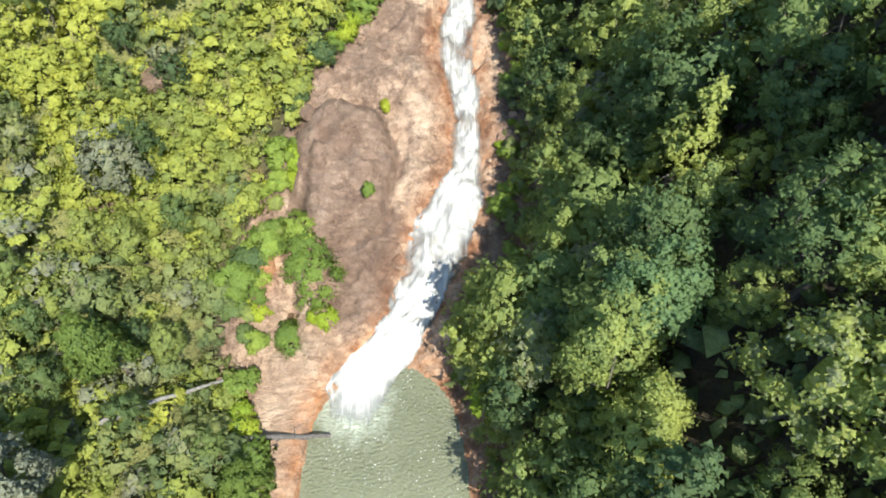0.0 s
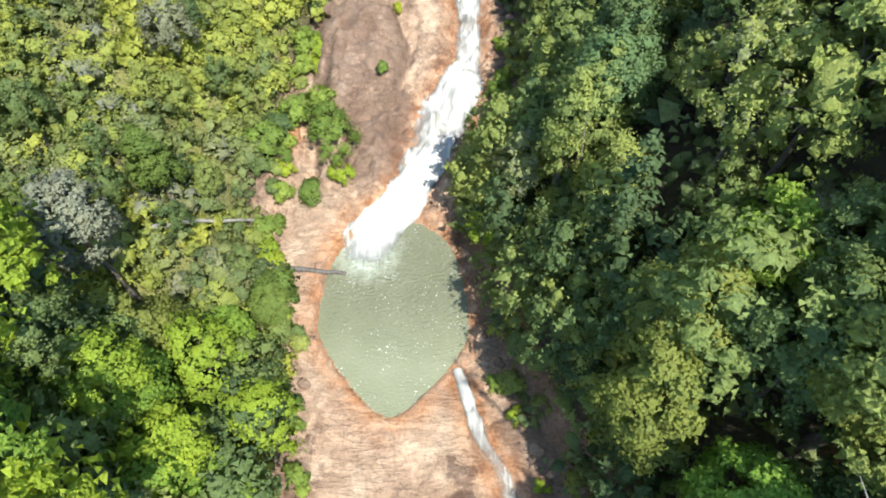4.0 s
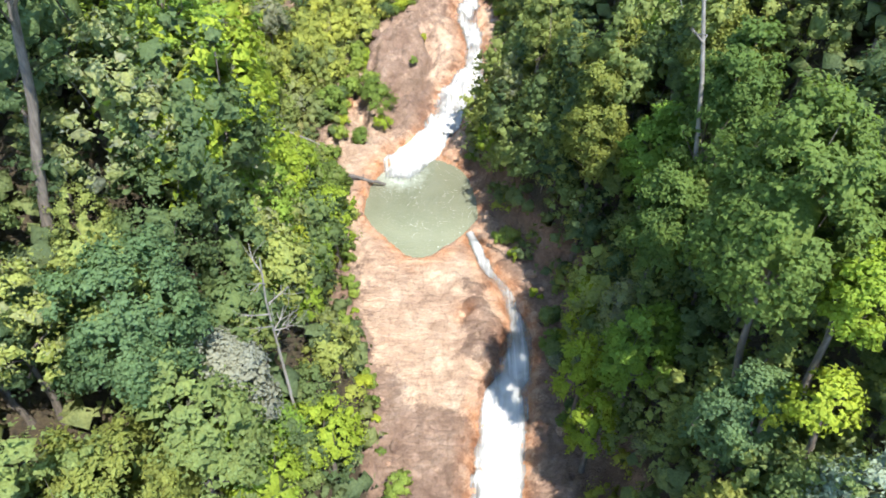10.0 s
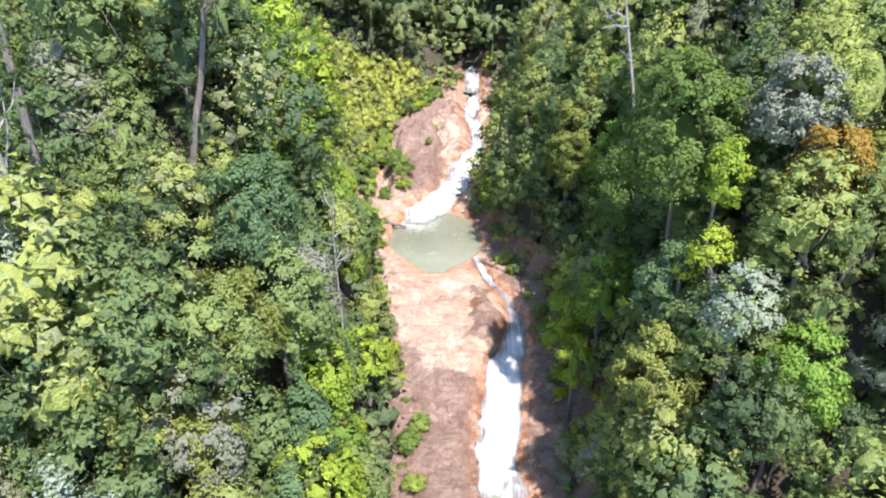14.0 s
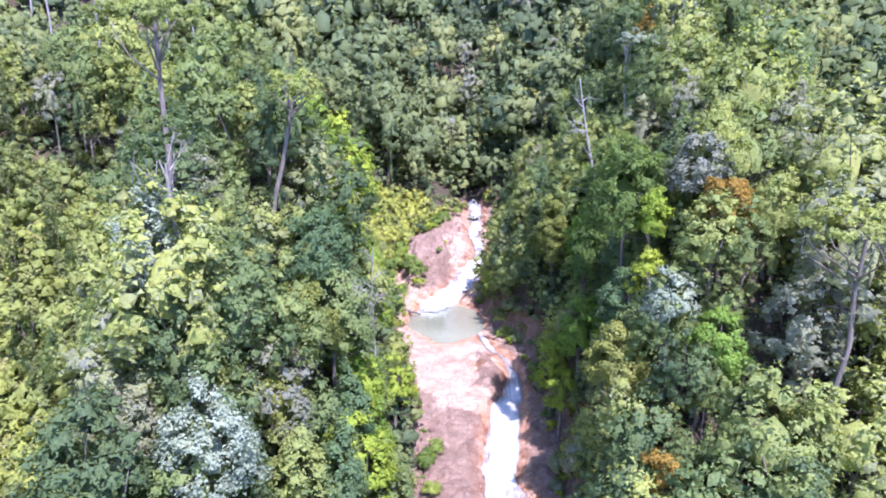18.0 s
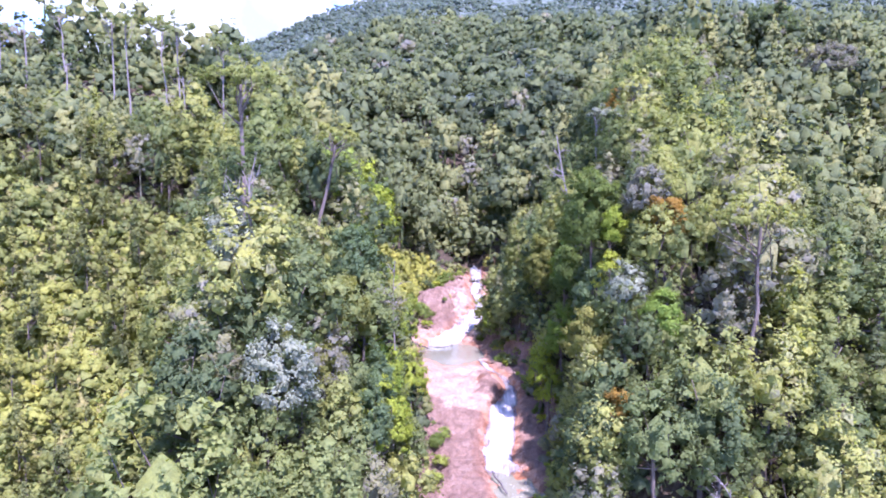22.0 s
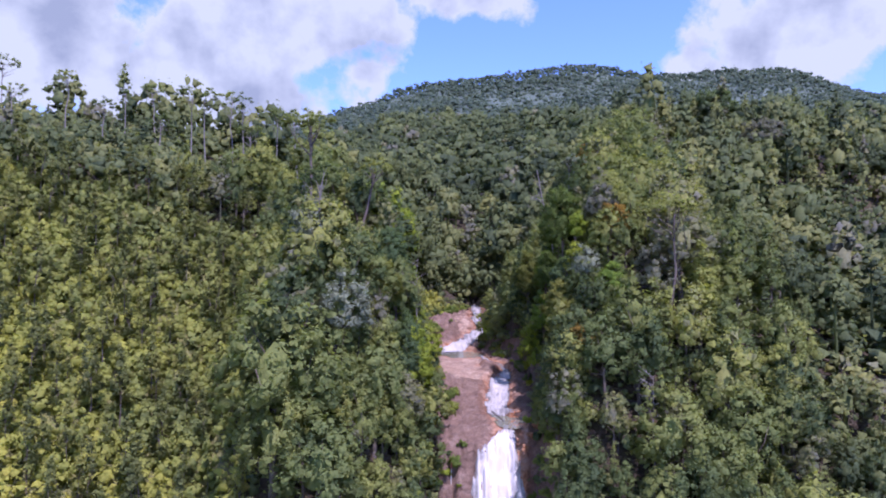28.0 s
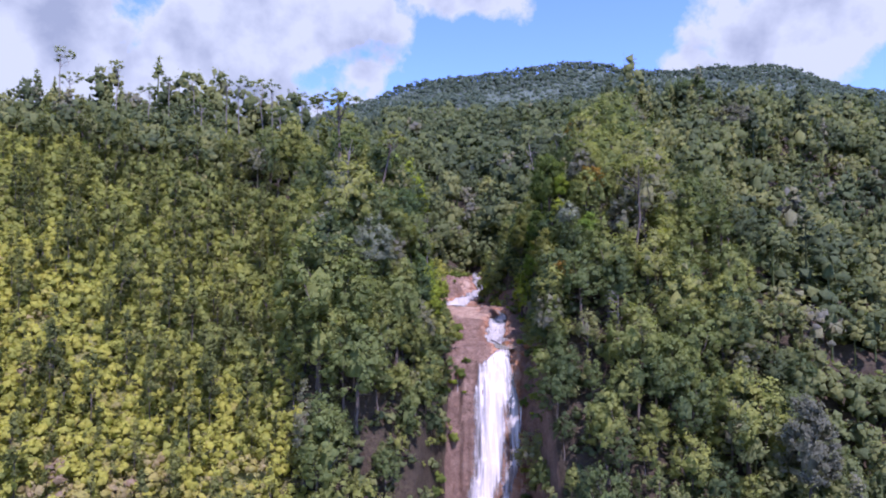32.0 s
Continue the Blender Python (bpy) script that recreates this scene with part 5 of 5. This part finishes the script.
special("emergent_tree", 835, -12.6, -29.5, 35, 2.8, 5.0, 900, 0.13, 36, "umbrella", LEAF, BARK, "tall dark-stemmed tree with a thin crown", lean=(0.24, 0.05), girth=0.3, group="emergent trees")
special("emergent_tree", 836, -15.4, -42, 32, 2.8, 6.0, 1300, 0.13, 50, "umbrella", LEAF, BARK_PALE, "tall slim pale-stemmed tree on the spur", lean=(-0.03, 0.0), girth=0.24, group="emergent trees")
special("emergent_tree", 837, 29.9, -46.5, 27, 3.6, 5.0, 1200, 0.14, 60, "umbrella", LEAF, BARK, "tall slim-stemmed tree on the wooded slope", girth=0.26, group="emergent trees")
special("broadleaf_tree", 838, 74, 48, 66, 5.5, 9.0, 1300, 0.3, 90, "dome", LEAF, BARK, "large round-crowned tree on the skyline")
for k, (x, y, top, r) in enumerate([(-90, 6, 62, 2.6), (-86, 2, 55, 2.4), (-76, 4, 58.5, 1.5), (-70, 6, 53, 2.4), (-64, 3, 53.8, 1.1), (-58, 4, 55.5, 2.0), (-51.5, 5, 55, 2.3), (-47, 2, 53.5, 2.0), (-43, 5, 54, 2.0), (-40, 3, 52.5, 1.8), (-33.5, 5, 50.5, 2.2), (-28, 2, 48.5, 2.8), (-36, -4, 45, 2.4), (-54, -3, 47, 2.2)]):
    special("ridge_tree", 840 + k, x, y, top, r * 1.1, 3.4 if r > 1.2 else 2.2, 300, 0.15, 20, "umbrella", LEAF, BARK_PALE, "tall thin tree with a tufted crown on the ridge", lean=(0.03 * math.sin(k * 2.1), 0), girth=0.17, group="trees along the ridge")
bare_tree("dead_tree", 864, -11.8, -40.9, 17.0, 1.8, "grey dead tree with fine bare twigs", girth=0.14)
bare_tree("dead_tree", 860, -3.0, -29.5, 18.3, 1.9, "pale dead tree with bare branches", girth=0.12)
bare_tree("dead_tree", 861, 21.0, -23, 33, 2.6, "white dead tree with long bare limbs", lean=(-0.2, 0.05), girth=0.19, twigs=6)
bare_tree("dead_tree", 862, 24.5, -58.0, 4.5, 1.6, "bleached bare tree top on the slope", girth=0.12)


def marker_post(x, y):
    """A slim pole with bands of white and faded red, stuck among the shrubs of the cliff edge."""
    root = new("marker_post")
    root.location = (x, y, height(x, y) - 0.1)
    for k, (z0, z1, r, mat) in enumerate([(0.0, 2.3, 0.05, POST_WHITE), (2.3, 3.2, 0.09, POST_RED), (3.2, 3.5, 0.05, POST_WHITE)]):
        part("band", mesh_from("band", *tube([(0.02 * z0, 0, z0), (0.02 * z1, 0, z1)], [r, r], 8), mat), root, ("white band", "faded red band", "white tip")[k])
    return tagged(root, "slim red and white marker post among cliff-edge shrubs", "post")


POST_WHITE = bark_material("post_white", (0.55, 0.55, 0.53), (0.72, 0.72, 0.70))
POST_RED = bark_material("post_red", (0.42, 0.14, 0.12), (0.56, 0.22, 0.19))
marker_post(2.0, -47.2)


for k, (x, y, r) in enumerate([(-1.6, 10.8, 1.5), (-0.9, 9.3, 1.6), (-1.9, 12.4, 1.1), (-0.3, 7.0, 0.8), (-2.6, 6.0, 1.1), (2.6, 14.8, 0.5), (3.5, 22.2, 0.4), (-1.4, -15.0, 0.45), (0.6, -24.5, 0.5), (1.6, -31.5, 0.8), (2.4, -35, 0.9), (1.8, -39, 1.0), (11.6, 14.5, 0.9), (12.2, 18.5, 0.8), (12.6, 24, 0.8), (5.6, 37, 0.9), (6.6, 41, 1.0), (-1, -46, 0.9), (0.3, -47.5, 0.7), (-1.8, -49, 1.1), (-0.4, -50.5, 0.7), (-2.5, -52, 1.1), (13.4, -47.5, 0.9), (13.8, -49.5, 1.0), (13.2, -52, 0.9)]):
    g = height(x, y)
    tree("shrub", 880 + k, (x, y, g - 0.1), r * 1.7, r, r * 1.55, int(150 + 330 * r), 0.10, 26, "dome", LEAF_LIME if k in (3, 6) else LEAF_BANK, BARK, "leafy green shrub rooted in a rock crack", "shrubs on the rocks", girth=0.05, category="shrub")


def make_bush(k):
    r = (0.7, 0.6, 0.8, 0.55)[k]
    return tree("shrub", 930 + k, (0, 0, 0), r * 1.8, r, r * 1.6, (400, 340, 460, 300)[k], 0.11, (18, 15, 22, 14)[k], "dome", (LEAF_BANK, LEAF_LIME, LEAF_BANK, LEAF)[k], BARK, "low leafy shrub growing among the rocks", "shrubs on the rocks", girth=0.04, category="shrub")


def rock_shrubs():
    """Shrubs that reach from the banks onto the rock: along, from and to, and how far in."""
    rng = np.random.default_rng(52)
    for n, left, y0, y1, lo, hi, big in ((40, True, -6, 17, -1.3, 0.6, 1.15), (22, True, -34, -8, -0.9, 0.4, 0.8), (26, False, -44, -8, -1.0, 0.6, 0.9), (24, False, 2, 34, -0.9, 0.5, 0.9),
                                         (14, True, -56, -44.5, -2.6, 1.5, 1.0), (16, False, -56, -44.5, -0.8, 2.5, 1.1), (16, True, 17, 32, -1.0, 0.5, 1.2)):
        for _ in range(n):
            y = rng.uniform(y0, y1)
            d = rng.uniform(lo, hi)
            x = float(rock_left(np.array(y))) - d if left else float(rock_right(np.array(y))) + d
            if pool_ring(np.array(x), np.array(y)) < 1.1:
                continue
            grow("bush", int(rng.integers(4)), x, y, big * rng.uniform(0.6, 1.9), rng.uniform(0, 360), make_bush)


rock_shrubs()
# trees that crowd round the silver and slim-stemmed ones on the spur
for k, (x, y, size) in enumerate([(-14.6, -46.5, 1.5), (-18.6, -47.5, 1.4), (-16.4, -49.5, 1.3), (-12.8, -50.5, 1.2), (-9.0, -55.5, 1.1), (-12.6, -56, 1.15), (-13.4, -43.5, 1.5), (-19.5, -43.5, 1.6), (21.8, -27.8, 1.4), (24.6, -28.6, 1.5), (20.2, -25.6, 1.3), (28.2, -48.5, 1.4), (31.2, -48.8, 1.5)]):
    grow("broad", k % 8, x, y, size * 0.75, 40 * k, make_broad)

for k, (x, y, size) in enumerate([(24.0, -11.9, 1.30), (24.8, -15.0, 1.40), (22.1, -15.9, 1.50), (20.5, -14.0, 1.30), (27.2, -9.7, 1.40)]):
    grow("broad", (k * 3) % 8, x, y, size * 0.75, 70 * k, make_broad)
for k, (x, y, r) in enumerate([(-12.0, -11.0, 1.7), (-8.1, -12.7, 1.9), (-5.6, -9.9, 2.1), (-10.4, -15.3, 1.7), (-5.6, -15.1, 1.9), (-2.8, -12.2, 2.1)]):
    special("lime_tree", 960 + k, x, y, height(x, y) + 6.5 + r, r, r * 2.3, 800, 0.12, 60, "dome", LEAF_LIME, BARK, "sunlit yellow-green tree on the forest edge", group="lime-green trees")


# ---- logs and rocks ----
def log(name, a, b, r0, r1, mat, label, stubs=3):
    rng = np.random.default_rng(int(abs(a[0]) * 100))
    a, b = np.array(a), np.array(b)
    t = np.linspace(0, 1, 9)[:, None]
    pts = a + (b - a) * t + rng.normal(0, 0.045, (9, 3)) + np.array([0, 0, 0.12]) * np.sin(t * 3.1)
    root = new(name, mesh_from(name, *tube(pts, np.linspace(r0, r1, 9) * rng.uniform(0.9, 1.1, 9), 10), mat))
    for k in range(stubs):
        p = a + (b - a) * rng.uniform(0.25, 0.95)
        d = unit(rng.normal(0, 1, (1, 3)))[0] * rng.uniform(0.3, 0.7)
        d[2] = abs(d[2])
        part("branch_stub", mesh_from("branch_stub", *tube([p, p + d * 0.6, p + d], [r1 * 0.5, r1 * 0.35, r1 * 0.15], 5), mat), root)
    return tagged(root, label, "log")


DRIFT = bark_material("driftwood", (0.03, 0.026, 0.024), (0.17, 0.155, 0.14))
log("fallen_log", (-5.6, -0.6, 2.1), (0.15, 0.0, 0.3), 0.24, 0.13, DRIFT, "dark weathered log lying from the bank into the pool")
log("fallen_log", (-10.9, -0.6, height(-10.9, -0.6) + 2.2), (-6.2, 2.9, height(-6.2, 2.9) + 2.0), 0.16, 0.09, BARK_PALE, "pale fallen trunk lying across the shrubs", 5)
log("drift_branch", (-4.6, -7.2, height(-4.6, -7.2) + 0.3), (-2.4, -9.4, height(-2.4, -9.4) + 0.15), 0.08, 0.04, BARK_PALE, "bleached branch lying on the slab edge", 4)
log("cliff_log", (8.0, -36.4, -4.0), (9.2, -40.6, -4.4), 0.13, 0.09, DRIFT, "dark log jammed along the rock lip", 2)


def boulder(name, seed, x, y, size, mat, label, sink=0.35, turn=0.0, group=""):
    rng = np.random.default_rng(seed)
    bm = bmesh.new()
    bmesh.ops.create_icosphere(bm, subdivisions=3, radius=1.0)
    off = Vector(rng.uniform(-50, 50, 3))
    cuts = [(Vector(rng.normal(0, 1, 3) + np.array([0, 0, 0.3])).normalized(), rng.uniform(0.45, 0.75)) for _ in range(9)]
    for v in bm.verts:
        d = v.co.normalized()
        k = 1 + 0.28 * noise.noise(d * 1.1 + off) + 0.24 * noise.noise(d * 2.6 + off) + 0.14 * noise.noise(d * 6 + off)
        c = d * k
        for n, far in cuts:
            over = c.dot(n) - far
            if over > 0:
                c = c - n * over * 0.92
        v.co = Vector((c.x * size[0], c.y * size[1], c.z * size[2]))
    me = bpy.data.meshes.new(name)
    bm.to_mesh(me)
    bm.free()
    me.materials.append(mat)
    for p in me.polygons:
        p.use_smooth = True
    ob = new(name, me)
    ob.matrix_basis = pose(x, y, height(x, y) + size[2] * (1 - 2 * sink) * 0.6, 0, 0, turn)
    return tagged(ob, label, "rock", group)


boulder("boulder", 3, -1.9, 20.9, (0.6, 0.8, 0.55), STONE_DARK, "rounded stone perched on the granite dome", 0.3, 20)
boulder("boulder", 4, -4.4, 10.5, (0.9, 1.4, 0.8), STONE_IRON, "rust-stained boulder in the side gully", 0.35)
boulder("boulder", 6, -13.5, 12.2, (1.6, 1.1, 1.2), STONE_DARK, "dark boulder half hidden in shrubs", 0.25, 10)
boulder("boulder", 7, -11.8, 21.6, (2.2, 1.3, 1.3), STONE_DARK, "dark boulder half hidden in shrubs", 0.25, 15)
boulder("boulder", 8, 13.8, -43.6, (1.2, 1.0, 0.9), STONE_IRON, "rust-coloured block beside the cliff edge", 0.3, 25)
boulder("boulder", 9, 12.9, -45.0, (0.8, 1.0, 0.7), STONE_IRON, "rust-coloured block beside the cliff edge", 0.3, 70)
boulder("boulder", 10, 7.6, 40.0, (0.9, 0.7, 0.5), STONE_IRON, "small orange rock at the head of the falls", 0.3, 10)


def loose_rocks():
    rng = np.random.default_rng(44)
    n = 0
    for _ in range(900):
        if n >= 80:
            break
        y = rng.uniform(-44, 40)
        side = rng.random() < 0.6
        x = (float(rock_right(np.array(y))) - rng.uniform(-0.4, 1.8)) if side else (float(rock_left(np.array(y))) + rng.uniform(-0.6, 1.6))
        if pool_ring(np.array(x), np.array(y)) < 1.05 or abs(x - float(fall_x(np.array(y)))) < float(fall_w(np.array(y))) + 0.4 and y > 2 or abs(x - float(chute_x(np.array(y)))) < float(chute_w(np.array(y))) + 0.3 and y < -7:
            continue
        s = rng.uniform(0.15, 0.5) * (1.3 if rng.random() < 0.15 else 1)
        boulder("rock", 1000 + n, x, y, (s, s * rng.uniform(0.7, 1.4), s * rng.uniform(0.5, 0.8)), (STONE_PINK, STONE_DARK, STONE_DARK)[int(rng.integers(3))], "angular granite rock at the foot of the bank", 0.3, rng.uniform(0, 360), "loose rocks along the stream")
        n += 1


loose_rocks()
